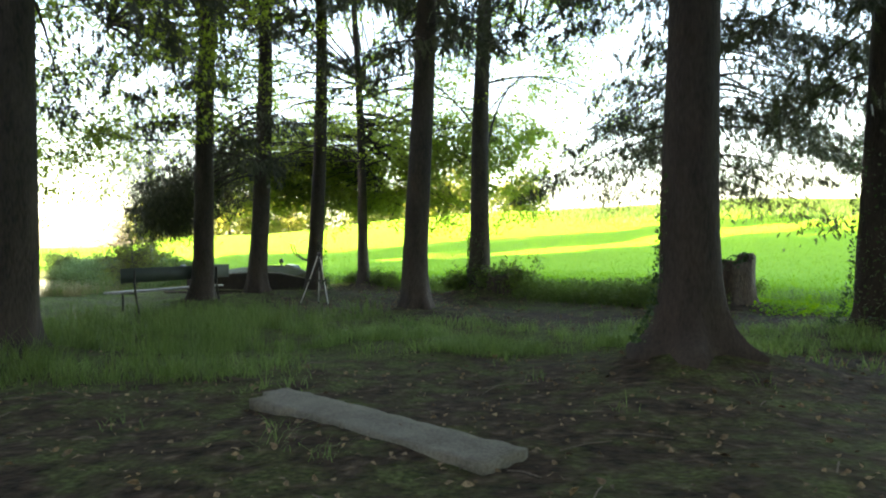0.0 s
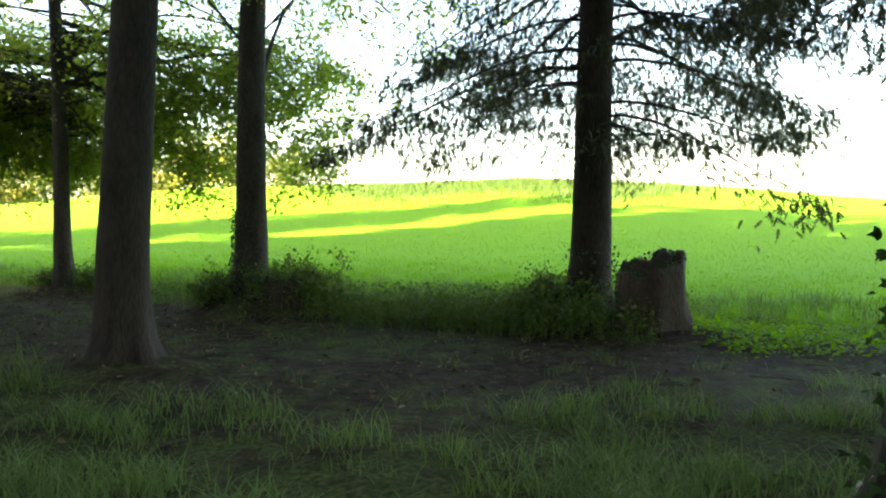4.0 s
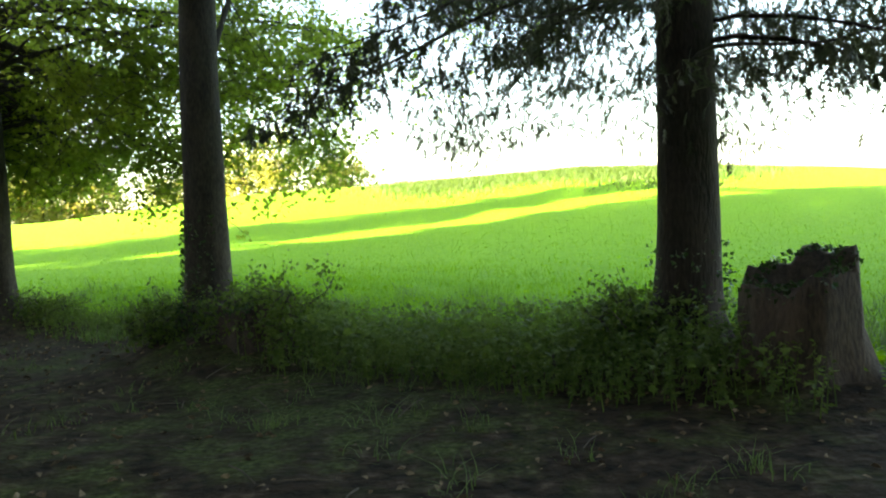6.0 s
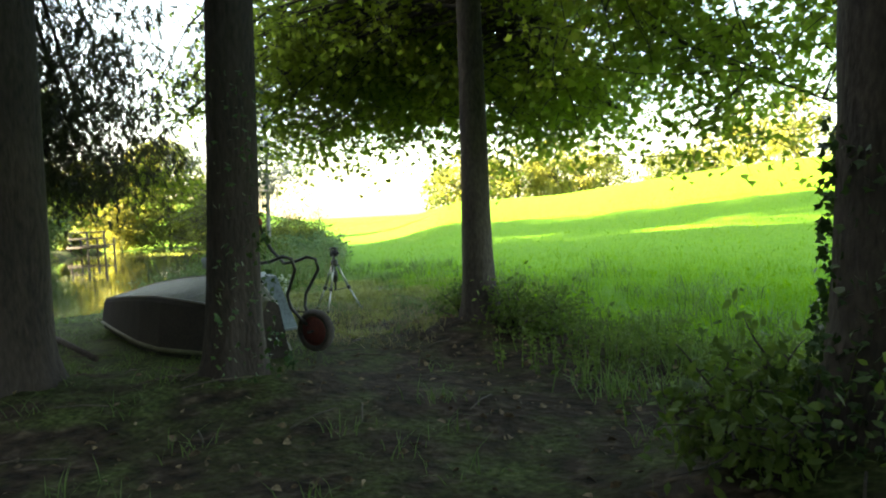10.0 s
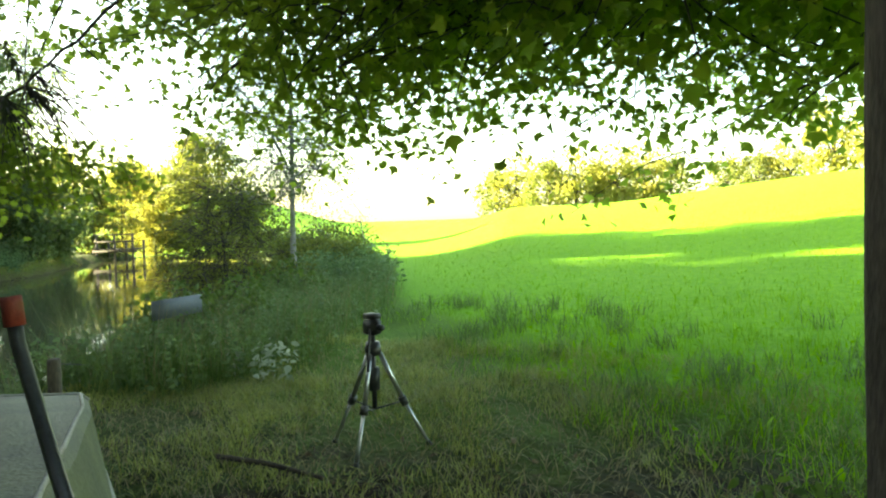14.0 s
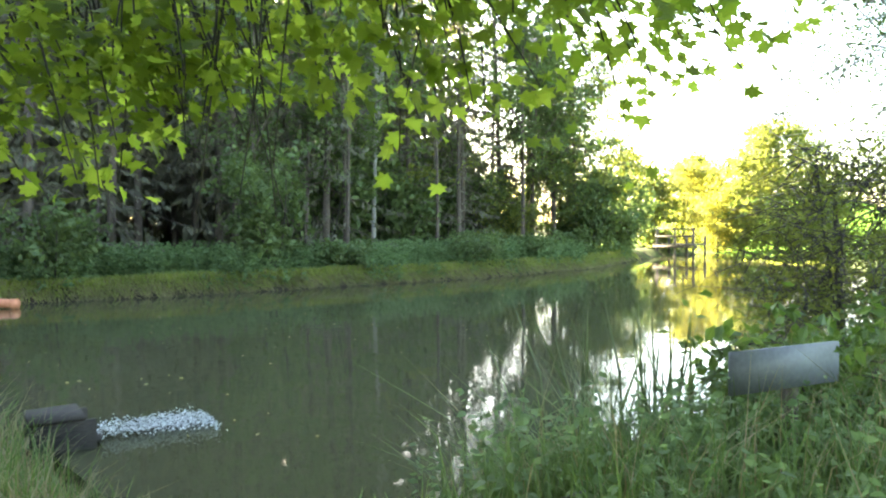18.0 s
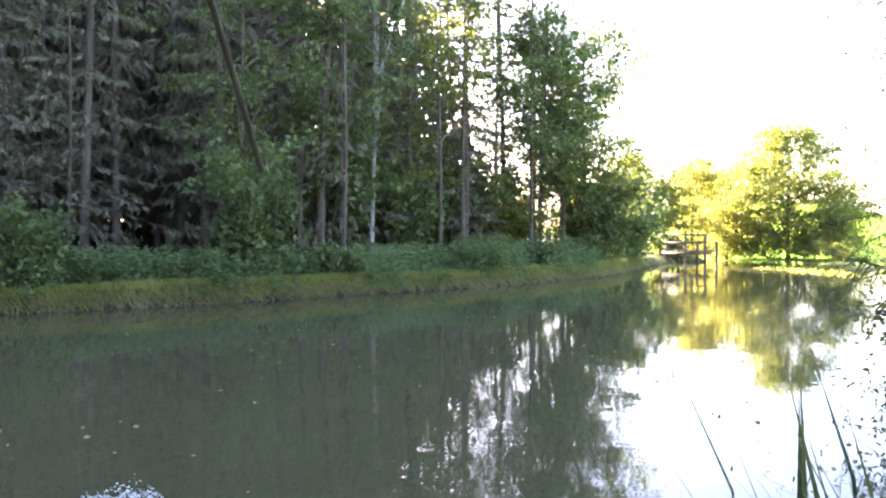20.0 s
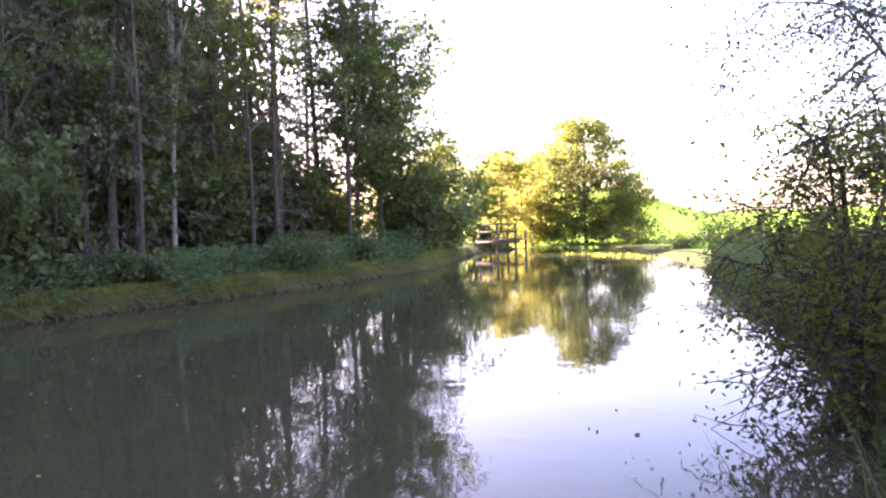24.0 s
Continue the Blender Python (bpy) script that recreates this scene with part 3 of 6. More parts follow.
def spray(geo_t, geo_n, start, yaw, length, droop, rr, fine, dens, foot=(0, 0), hang=1.0, inner=0.12):
    """One spruce branch: a bowed limb, and curtains of needle twigs that hang from it and its side twigs."""
    t = np.linspace(0, 1, 7)[:, None]
    out = np.array([math.cos(yaw), math.sin(yaw), 0])
    side = np.array([-out[1], out[0], 0])
    pts = start + out * length * t + side * (rr.normal(0, 0.1) * length * t ** 2) + np.array([0, 0, 1.0]) * length * (0.06 * np.sin(t * 3.1) - droop * t ** 1.6 + 0.2 * t ** 4)
    tube(geo_t, pts, np.linspace(0.014 * length ** 0.5 + 0.006, 0.004, 7), 5, False)
    k = int(dens * length)
    s = rr.uniform(inner, 1.0, k) ** 0.8
    base = np.stack([np.interp(s, t[:, 0], pts[:, j]) for j in range(3)], -1)
    wid = 0.30 * length * np.sin(np.pi * np.clip(s, 0.05, 0.96)) ** 0.7 * rr.uniform(0.0, 1, k) * rr.choice([-1, 1], k)
    base = base + side * wid[:, None] + out * (np.abs(wid) * 0.5)[:, None] + np.array([0, 0, -1.0]) * (np.abs(wid) * 0.3)[:, None]
    drop = np.stack([rr.normal(0, 0.22, k), rr.normal(0, 0.22, k), np.full(k, -1.0)], -1) + out * rr.uniform(-0.1, 0.6, k)[:, None]
    far = hang * rr.uniform(0.1, 0.62, k) * (0.6 + 0.5 * np.sin(s * 9 + yaw * 5))
    per = 6 if fine > 0.3 else 2
    u = (np.arange(per)[None] + rr.uniform(0, 1, (k, per))) / per
    p = (base[:, None] + drop[:, None] * (far[:, None] * u)[..., None] + rr.normal(0, 0.035, (k, per, 3))).reshape(-1, 3)
    d = np.repeat(drop, per, 0) + rr.normal(0, 0.55, (k * per, 3))
    ok = clear_of_way(p + [foot[0], foot[1], 0], 2.0, 3.6) if length < 3.4 else clear_of_way(p + [foot[0], foot[1], 0], 0.6, 3.0)
    p, d = p[ok], d[ok]
    if fine > 0.3:
        leaves(geo_n, p, d, rr.uniform(0.6, 1.35, len(p)) * fine, NEEDLE, 0.2, 0.1, rr)
    else:
        leaves(geo_n, p, d, rr.uniform(0.7, 1.5, len(p)) * fine * 1.35, TWIG, 0.36, 0.15, rr)


def spruce(name, label, x, y, h, r0, z_low, sides_yaw=None, reach=2.6, lean=(0, 0), seed=1, fine=0.15, dens=42, lower=30, group="spruces of the grove", bark=None, flare=0.55, extra=(), top=8):
    th = thing(name, label, "tree", pose(x, y, on_ground(x, y) - 0.12), group)
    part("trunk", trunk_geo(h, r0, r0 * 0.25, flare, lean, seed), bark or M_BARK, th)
    rr = np.random.default_rng(seed)
    tw, nd = Geo(), Geo()
    for k in range(lower):
        z = z_low + (9.0 - z_low) * (k + rr.uniform(0, 1)) / lower
        yaw = rr.uniform(0, 2 * np.pi) if sides_yaw is None else radians(rr.uniform(*sides_yaw))
        c = np.array([lean[0] * z, lean[1] * z, z])
        spray(tw, nd, c, yaw, reach * rr.uniform(0.65, 1.15), rr.uniform(0.3, 0.62), rr, fine, dens, (x, y))
    for k in range(52):
        z = 8.5 + (h - 9.5) * k / 52
        spray(tw, nd, np.array([lean[0] * z, lean[1] * z, z]), k * 2.4, (reach + 0.6) * (1.15 - 0.9 * k / 52), 0.3, rr, 0.55, top, (x, y))
    for start_z, yaw, ln, dr in extra:
        spray(tw, nd, np.array([lean[0] * start_z, lean[1] * start_z, start_z]), radians(yaw), ln, dr, rr, fine * 1.05, 84, (x, y), 1.4, 0.3)
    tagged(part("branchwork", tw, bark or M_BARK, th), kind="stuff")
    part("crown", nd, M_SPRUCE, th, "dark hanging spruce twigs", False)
    return th


def limb(geo, rr, a, b, r0, r1, sag=0.1, n=7):
    t = np.linspace(0, 1, n)[:, None]
    a, b = np.asarray(a, float), np.asarray(b, float)
    ln = np.linalg.norm(b - a)
    off = rr.normal(0, 0.05 * ln, 3)
    p = a + (b - a) * t + np.sin(np.pi * t) * off + np.array([0, 0, 1.0]) * np.sin(np.pi * t) * sag * ln
    tube(geo, p, np.linspace(r0, r1, n), 6, False)
    return p


def broadleaf(name, label, x, y, h, r0, tips, leaf, per, seed, mat, bark, shape=KITE, spread=0.75, lean=(0, 0), group="", fork=2.2, flare=0.4, category="tree", twigs=5):
    """A leafy tree: limbs from the trunk to each of the tips (places seen from its foot), a bunch of twigs and leaves at each."""
    th = thing(name, label, category, pose(x, y, on_ground(x, y) - 0.1), group)
    part("trunk", trunk_geo(h, r0, r0 * 0.3, flare, lean, seed, 16), bark, th)
    rr = np.random.default_rng(seed)
    tw, lf = Geo(), Geo()
    tips = np.asarray(tips, float)
    main = max(5, len(tips) // 14)
    spine = []
    for k, tip in enumerate(tips):
        if k < main:
            z0 = fork + (h * 0.85 - fork) * (k + 0.5) / main * rr.uniform(0.3, 1.0)
            z0 = min(z0, max(tip[2] + 0.4, fork) + rr.uniform(0, 2.0))
            a = np.array([lean[0] * z0, lean[1] * z0, z0])
            p = limb(tw, rr, a, tip, 0.012 + 0.006 * np.linalg.norm(tip - a), 0.005, 0.10, 9)
            spine.append(p[2:8])
        else:
            near = np.concatenate(spine)
            a = near[np.argmin(np.linalg.norm(near - tip, axis=1) + 0.5 * rr.uniform(0, 1, len(near)))]
            p = limb(tw, rr, a, tip, 0.005 + 0.004 * np.linalg.norm(tip - a), 0.004, 0.08)
        for _ in range(twigs):
            s = p[rr.integers(3, 7)]
            e = s + rr.normal(0, spread, 3) * [1, 1, 0.55] + [0, 0, -0.12]
            limb(tw, rr, s, e, 0.008, 0.003, 0.05, 4)
            m = per
            u = rr.uniform(0.15, 1.05, m)[:, None]
            q = s + (e - s) * u + rr.normal(0, 0.10 + 0.12 * spread, (m, 3)) * [1, 1, 0.6]
            d = rr.normal(0, 0.8, (m, 3)) * [1, 1, 0.6] + [0, 0, -0.4]
            ok = clear_of_way(q + [x, y, 0], 1.0, 2.5)
            q, d, m = q[ok], d[ok], int(ok.sum())
            leaves(lf, q, d, leaf * rr.uniform(0.65, 1.2, m), shape, 1.0, 0.18, rr, 1.3)
    tagged(part("branchwork", tw, bark, th), kind="stuff")
    part("crown", lf, mat, th, "", False)
    return th


SP = "tall grey-brown spruce hung with dark twigs"
spruce("spruce_tree", "thick dark spruce trunk beside the concrete slab", *TREES["T0"], 22, 0.33, 3.6, None, 2.8, (0.045, 0), 11)
spruce("spruce_tree", SP + ", in front of the bench", *TREES["A"], 22, 0.25, 3.4, None, 2.6, (0.05, 0.0), 12, lower=22)
spruce("spruce_tree", SP + ", by the upturned boat", *TREES["B"], 22, 0.25, 3.2, (90, 330), 2.6, (0.05, 0.0), 13, fine=0.10, dens=26, lower=9,
       extra=[(3.15 + 0.14 * k, 152 + 7 * math.sin(k * 2.1), 4.7 + 0.4 * math.sin(k * 1.3), 0.45 + 0.012 * k + 0.05 * math.sin(k * 3.1)) for k in range(14)] + [(3.3 + 0.25 * k, 160 + 6 * math.sin(k * 2.3), 4.2 + 0.4 * math.sin(k * 1.7), 0.48 + 0.05 * math.sin(k * 2.9)) for k in range(4)])
spruce("spruce_tree", SP + ", with the wheelbarrow behind it", *TREES["C"], 22, 0.22, 3.6, (160, 320), 2.4, (0.04, 0.005), 14, fine=0.10, dens=36, lower=14)
spruce("spruce_tree", "straight spruce with reddish-brown bark in the middle of the grove", *TREES["E"], 23, 0.27, 5.2, None, 2.2, (0.04, 0.0), 15)
spruce("spruce_tree", "very thick dark old spruce with spreading roots", *TREES["G"], 24, 0.335, 4.3, None, 3.0, (0.03, 0.012), 16, flare=1.0, top=20)
spruce("spruce_tree", "thick spruce with ivy on its bark at the grove's edge", *TREES["H"], 23, 0.30, 3.3, None, 2.8, (0.03, 0), 17, top=20)
spruce("spruce_tree", "spruce with low hanging dark branches above the meadow's edge", *TREES["I"], 22, 0.31, 2.6, None, 3.6, (0.04, 0), 18, fine=0.105, dens=66, lower=36,
       extra=[(3.5 + 0.2 * k, 72 + 46 * math.sin(k * 1.7), 4.4 + 0.8 * math.sin(k * 2.3), 0.42 + 0.08 * math.sin(k * 3.1)) for k in range(12)] + [(3.7 + 0.28 * k, -22 + 40 * math.sin(k * 2.3), 3.0 + 0.5 * math.sin(k * 1.9), 0.5 + 0.1 * math.sin(k * 2.7)) for k in range(9)])


def tips_in(n, lo, hi, seed, keep=None):
    rr = np.random.default_rng(seed)
    out = []
    while len(out) < n:
        p = rr.uniform(lo, hi)
        if keep is None or keep(p):
            out.append(p)
    return np.array(out)


def off_path(p):
    """Keeps leaves clear of the way past the boat."""
    x, y = p[0] - 5.5, p[1] + 20.1
    q = np.array([x + 5.5, y - 17.8]) @ np.array([0.954, -0.30]) * -1
    away = abs((x + 5.5) * 0.30 + (y - 17.8) * 0.954)
    return p[2] > 3.0 - 0.6 * smooth(1.0, 2.5, away) and np.hypot(p[0], p[1]) > 1.3


# maple at the edge: its crown reaches low over the meadow and over the boat
maple = broadleaf("maple_tree", "slender leaning maple with a wide low leafy crown", *TREES["D"], 14, 0.18,
          np.r_[tips_in(66, (-1.0, -0.2, 1.9), (6.0, 4.4, 6.3), 3, lambda p: np.hypot(p[0], p[1]) > 1.3),
                tips_in(28, (-7.6, 0.4, 2.6), (-1.5, 5.2, 7.0), 31, off_path),
                tips_in(20, (-9.0, -3.0, 6.0), (0.5, 5.5, 12.0), 32),
                tips_in(76, (-6.5, 0.2, 2.5), (1.6, 5.2, 5.4), 33, off_path), np.array([(-2.6, 5.0, 2.1), (-1.6, 5.3, 2.3), (-3.1, 4.6, 2.6), (-0.8, 4.9, 2.4)]),
                np.array([ (-6.9, 0.2, 2.4), (-7.4, 0.5, 2.7), (-5.8, 3.3, 2.5), (-6.1, 2.6, 2.7), (1.6, 1.2, 1.8), (1.9, 1.5, 1.7), (0.6, 1.6, 2.0)]),
                tips_in(16, (-6.5, -4.0, 6.5), (5.0, 5.0, 13.0), 4), tips_in(14, (0.8, 0.2, 2.3), (5.4, 3.6, 4.4), 35), tips_in(24, (-7.5, 0.6, 2.7), (-0.5, 4.8, 4.3), 36, off_path), np.array([(-1.35, 0.95, 2.35), (-0.3, 1.5, 2.2), (-1.5, 1.35, 2.45), (-0.2, 1.2, 2.5), (-1.9, 1.2, 2.6)]), tips_in(40, (-8.6, 1.6, 2.9), (-2.6, 6.6, 5.2), 34, off_path), tips_in(26, (-4.5, 1.4, 2.5), (0.6, 3.6, 3.3), 38, off_path), tips_in(44, (1.0, -1.2, 2.7), (6.0, 2.6, 5.2), 37), tips_in(38, (-6.6, 1.0, 2.4), (-3.4, 3.0, 3.7), 39)], 0.10, 29, 21, M_MAPLE, M_BARK2, LOBED, 0.6, (-0.035, 0.03), fork=3.6, flare=0.6, twigs=6)


def low_bough(th, x, y):
    """The maple's longest limb: it reaches past the boat to the water and hangs sprays of leaves low over the way."""
    rr = np.random.default_rng(57)
    tw, lf = Geo(), Geo()
    foot = np.array([x, y, on_ground(x, y) - 0.1])
    t = np.linspace(0, 1, 40)[:, None]
    ctl = np.array([(x - 0.12, y + 0.1, 4.0), (-8.6, 20.9, 4.4), (-10.8, 20.7, 3.6), (-11.9, 20.1, 2.7), (-12.4, 18.5, 2.3)])
    spine = np.stack([np.interp(t[:, 0], np.linspace(0, 1, 5), ctl[:, j]) for j in range(3)], -1) + rr.normal(0, 0.015, (40, 3))
    tube(tw, spine - foot, np.linspace(0.026, 0.006, 40), 7, False)
    way = np.array([(-9.3, 19.87, 1.43), (-10.35, 19.9, 1.34), (-11.46, 19.81, 1.33), (-12.32, 19.62, 1.37), (-12.7, 19.6, 1.45), (-13.1, 19.6, 1.51)])
    way = np.concatenate([a + (b - a) * np.linspace(0, 1, 12)[:, None] for a, b in zip(way[:-1], way[1:])])
    groups = [((-12.25, 18.85, 1.78), (0.22, 0.25, 0.2), 30), ((-12.1, 19.42, 1.62), (0.2, 0.16, 0.18), 26), ((-12.0, 19.75, 2.02), (0.3, 0.3, 0.16), 44), ((-11.9, 20.35, 1.92), (0.3, 0.3, 0.2), 40), ((-12.1, 21.0, 1.98), (0.25, 0.22, 0.1), 12), ((-11.9, 18.3, 2.1), (0.3, 0.3, 0.2), 18)]
    for c, spread in [(g[0], g[1]) for g in groups for _ in range(g[2])]:
        c = np.array(c) + rr.normal(0, 1, 3).clip(-1.6, 1.6) * spread
        near = spine[np.argmin(np.linalg.norm(spine - c, axis=1) + 0.3 * rr.uniform(0, 1, 40))]
        limb(tw, rr, near - foot, c - foot, 0.007, 0.002, 0.08, 6)
        m = 15
        u = rr.uniform(-0.25, 1.0, m)[:, None]
        out = unit((c - near) * [1, 1, 0.25])
        q = c - out * 0.4 * (1 - u) + rr.normal(0, 0.11, (m, 3)) * [1, 1, 0.45]
        q = q[np.linalg.norm(q[:, None] - way[None], axis=2).min(1) > 0.42]
        if len(q) == 0:
            continue
        leaves(lf, q - foot, rr.normal(0, 0.7, (len(q), 3)) * [1, 1, 0.4] + out * 0.6 + [0, 0, -0.3], 0.068 * rr.uniform(0.6, 1.2, len(q)), MAPLELEAF, 1.0, 0.15, rr, 2.4)
    tagged(part("bough", tw, M_BARK2, th, "long thin limb that reaches out over the boat"), kind="stuff")
    part("leaf_sprays", lf, M_MAPLE, th, "light yellow-green leaves hanging low", False)


MAPLELEAF = np.array([(0, 0), (0.28, -0.03), (0.22, 0.16), (0.54, 0.32), (0.33, 0.42), (0.38, 0.68), (0.16, 0.6), (0, 1.0), (-0.16, 0.6), (-0.38, 0.68), (-0.33, 0.42), (-0.54, 0.32), (-0.22, 0.16), (-0.28, -0.03)])
BROADLOBE = np.array([(0, 0), (0.3, 0.05), (0.5, 0.35), (0.33, 0.6), (0.2, 0.78), (0, 1.0), (-0.2, 0.78), (-0.33, 0.6), (-0.5, 0.35), (-0.3, 0.05)])
low_bough(maple, *TREES["D"])
broadleaf("beech_tree", "grey-barked leafy tree with ivy at its foot", *TREES["F"], 18, 0.28,
          np.r_[tips_in(46, (-4.5, -1.0, 3.6), (3.6, 5.5, 9.0), 5, lambda p: np.hypot(p[0], p[1]) > 1.5), tips_in(16, (-4, -4, 8), (4, 5, 17), 6), tips_in(18, (0.8, -1.0, 3.8), (5.0, 4.0, 7.8), 61)],
          0.10, 36, 22, M_MAPLE, M_BARK2, OVAL, 0.75, (0.035, 0.005), flare=0.6)


broadleaf("lime_tree", "leafy lime tree reaching over the bench from the shore", -12.0, 8.8, 13, 0.22,
          np.r_[tips_in(84, (0.0, -1.5, 2.4), (4.6, 5.4, 8.5), 7, lambda p: p[2] > 2.4 + 0.2 * p[0]), tips_in(16, (-3.5, -3.5, 4.5), (3.5, 3.5, 12.5), 8), tips_in(52, (4.0, -0.5, 3.6), (7.6, 5.5, 8.5), 9), tips_in(44, (-1.0, 1.0, 2.2), (2.6, 5.6, 5.4), 91)], 0.11, 30, 23, M_MAPLE, M_BARK2, KITE, 0.6, (0.02, 0.0), flare=0.5)


# ---- the wood across the pond ----
def wood_spruce(seed, h=20, z_low=2.5, reach=2.6, n=70, dens=22, size=(0.3, 0.6), wide=0.26, name="wood_spruce", shape=NEEDLE, label="dark spruce in the dense wood beyond the pond", group="trees of the wood"):
    th = thing(name, label, "tree", group=group)
    part("trunk", trunk_geo(h, 0.17, 0.04, 0.3, (0, 0), seed, 8), M_WOODBARK, th)
    rr = np.random.default_rng(seed)
    nd, tw = Geo(), Geo()
    for k in range(n):
        u = (k + rr.uniform(0, 1)) / n
        z = z_low + (h - z_low - 0.3) * u
        ln = reach * (1.05 - 0.95 * u) * rr.uniform(0.7, 1.15)
        yaw = k * 2.4 + rr.normal(0, 0.3)
        t = np.linspace(0, 1, 4)[:, None]
        out = np.array([math.cos(yaw), math.sin(yaw), 0])
        side = np.array([-out[1], out[0], 0])
        pts = np.array([0, 0, z]) + out * ln * t + np.array([0, 0, -1.0]) * ln * (0.42 * t ** 1.4 - 0.14 * t ** 4)
        tube(tw, pts, np.linspace(0.025, 0.006, 4), 3, False)
        m = int(dens * ln) + 4
        s = rr.uniform(0.1, 1, m)
        b = np.stack([np.interp(s, t[:, 0], pts[:, j]) for j in range(3)], -1)
        wd = 0.36 * ln * np.sin(np.pi * np.clip(s, 0.1, 0.95)) * rr.uniform(-1, 1, m)
        b = b + side * wd[:, None] + [0, 0, -0.1] * np.abs(wd)[:, None]
        leaves(nd, b, np.stack([rr.normal(0, 0.4, m), rr.normal(0, 0.4, m), np.full(m, -0.7)], -1) + out * rr.uniform(0, 1.1, m)[:, None], rr.uniform(*size, m), shape, wide, 0.1, rr)
    tagged(part("branchwork", tw, M_WOODBARK, th), kind="stuff")
    part("crown", nd, M_SPRUCE_HAZE, th, "", False)
    return th


FINE = ((0.19, 0.36), 0.5, "wood_spruce", FROND)
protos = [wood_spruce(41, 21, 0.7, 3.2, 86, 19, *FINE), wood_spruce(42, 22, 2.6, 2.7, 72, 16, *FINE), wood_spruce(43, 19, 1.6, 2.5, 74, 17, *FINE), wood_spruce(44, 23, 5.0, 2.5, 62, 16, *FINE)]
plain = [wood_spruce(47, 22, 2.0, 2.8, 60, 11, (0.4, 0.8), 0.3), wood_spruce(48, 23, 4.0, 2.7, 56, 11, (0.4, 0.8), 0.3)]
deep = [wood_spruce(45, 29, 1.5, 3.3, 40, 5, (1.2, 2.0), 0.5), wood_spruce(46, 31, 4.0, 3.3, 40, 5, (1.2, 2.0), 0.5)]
_n = np.array([-0.242, 0.97])


def in_wood(x, y, gap):
    return (np.array([x + 45.0, y - 31.4]) @ _n) < 0 and from_pond(np.array([x]), np.array([y]))[0] > gap and from_far(x, y) > 0


_rr = np.random.default_rng(77)
_spots = []
for k in range(6000):
    s = _rr.uniform(-40, 34)
    d = 4.5 + 46 * _rr.uniform(0, 1) ** 1.4
    x, y = float(np.interp(s, FAR_BANK[:, 1], FAR_BANK[:, 0])) - d * 0.8, s - d * 0.6
    if in_wood(x, y, 4.2) and all((x - a) ** 2 + (y - b) ** 2 > 2.4 ** 2 for a, b in _spots):
        _spots.append((x, y))
    if len(_spots) >= 292:
        break
_used = set()
for x, y in _spots:
    far = from_pond(np.array([x]), np.array([y]))[0]
    if far > 14:
        kind = deep[int(_rr.integers(0, 2))]
    elif far > 8.3 or y < -2:
        kind = plain[int(_rr.integers(0, 2))]
    elif y < 15.5:
        kind = protos[0] if _rr.uniform() < 0.75 else protos[2]
    else:
        kind = protos[int(_rr.integers(0, 4))]
    m = pose(x, y, on_ground(x, y) - 0.15, _rr.normal(0, 1), _rr.normal(0, 1), _rr.uniform(0, 360))
    if 35.5 < 0.91 * y - 0.41 * x < 40:            # lower trees where the evening sun comes through to the meadow
        m = m @ Matrix.Diagonal((0.9, 0.9, 0.48 if far > 14 else 0.66, 1))
    if kind.name in _used:
        copy_thing(kind, m)
    else:
        _used.add(kind.name)
        kind.matrix_world = m
for k, kind in enumerate(protos + plain + deep):
    if kind.name not in _used:
        x, y = -41.0 - 2.6 * k, 17.0 - 1.5 * k
        kind.matrix_world = pose(x, y, on_ground(x, y) - 0.15, 0, 0, 50 * k)


# unseen spruces added behind and beside the grove's start to block sky light
shade_spruce = wood_spruce(49, 22, 2.2, 3.2, 50, 9, (0.6, 1.1), 0.4, "spruce_tree", NEEDLE, "unseen spruce added to keep sky light off the grove", "spruces behind the slab")
shade_spruce.matrix_world = pose(-3.2, -3.6, -0.1)
for k, (x, y) in enumerate(((5.4, 1.4), (3.4, -2.4), (8.2, 5.0), (3.6, -5.2), (0.4, -7.8), (7.6, -1.6), (-7.4, -1.4), (-10.8, 2.6), (9.6, 3.2), (6.6, -8.0), (-4.6, -9.2), (-9.8, -6.0), (12.6, 0.2), (11.4, 7.6), (13.2, -5.6))):
    copy_thing(shade_spruce, pose(x, y, on_ground(x, y) - 0.1, 0, 0, 67 * k))

_rr = np.random.default_rng(5)


def scatter(n, lo, hi, keep=None, r=None):
    """n places in a rectangle of the plan, thinned by keep(x, y) from 0 to 1, laid on the ground."""
    r = r or _rr
    x, y = r.uniform(lo[0], hi[0], n), r.uniform(lo[1], hi[1], n)
    if keep is not None:
        ok = r.uniform(0, 1, n) < keep(x, y)
        x, y = x[ok], y[ok]
    return np.stack([x, y, height(x, y)], -1)


def clumped(n, lo, hi, keep, per=14, spread=0.09):
    """Tufts: places gathered in bunches."""
    c = scatter(n // per, lo, hi, keep)
    p = np.repeat(c, per, 0)
    p[:, :2] += _rr.normal(0, spread, (len(p), 2))
    p[:, 2] = height(p[:, 0], p[:, 1]) - 0.02
    return p


def stuff(name, geo, mat, label, category):
    return tagged(part(name, geo, mat, None, "", False), label, category, kind="stuff")


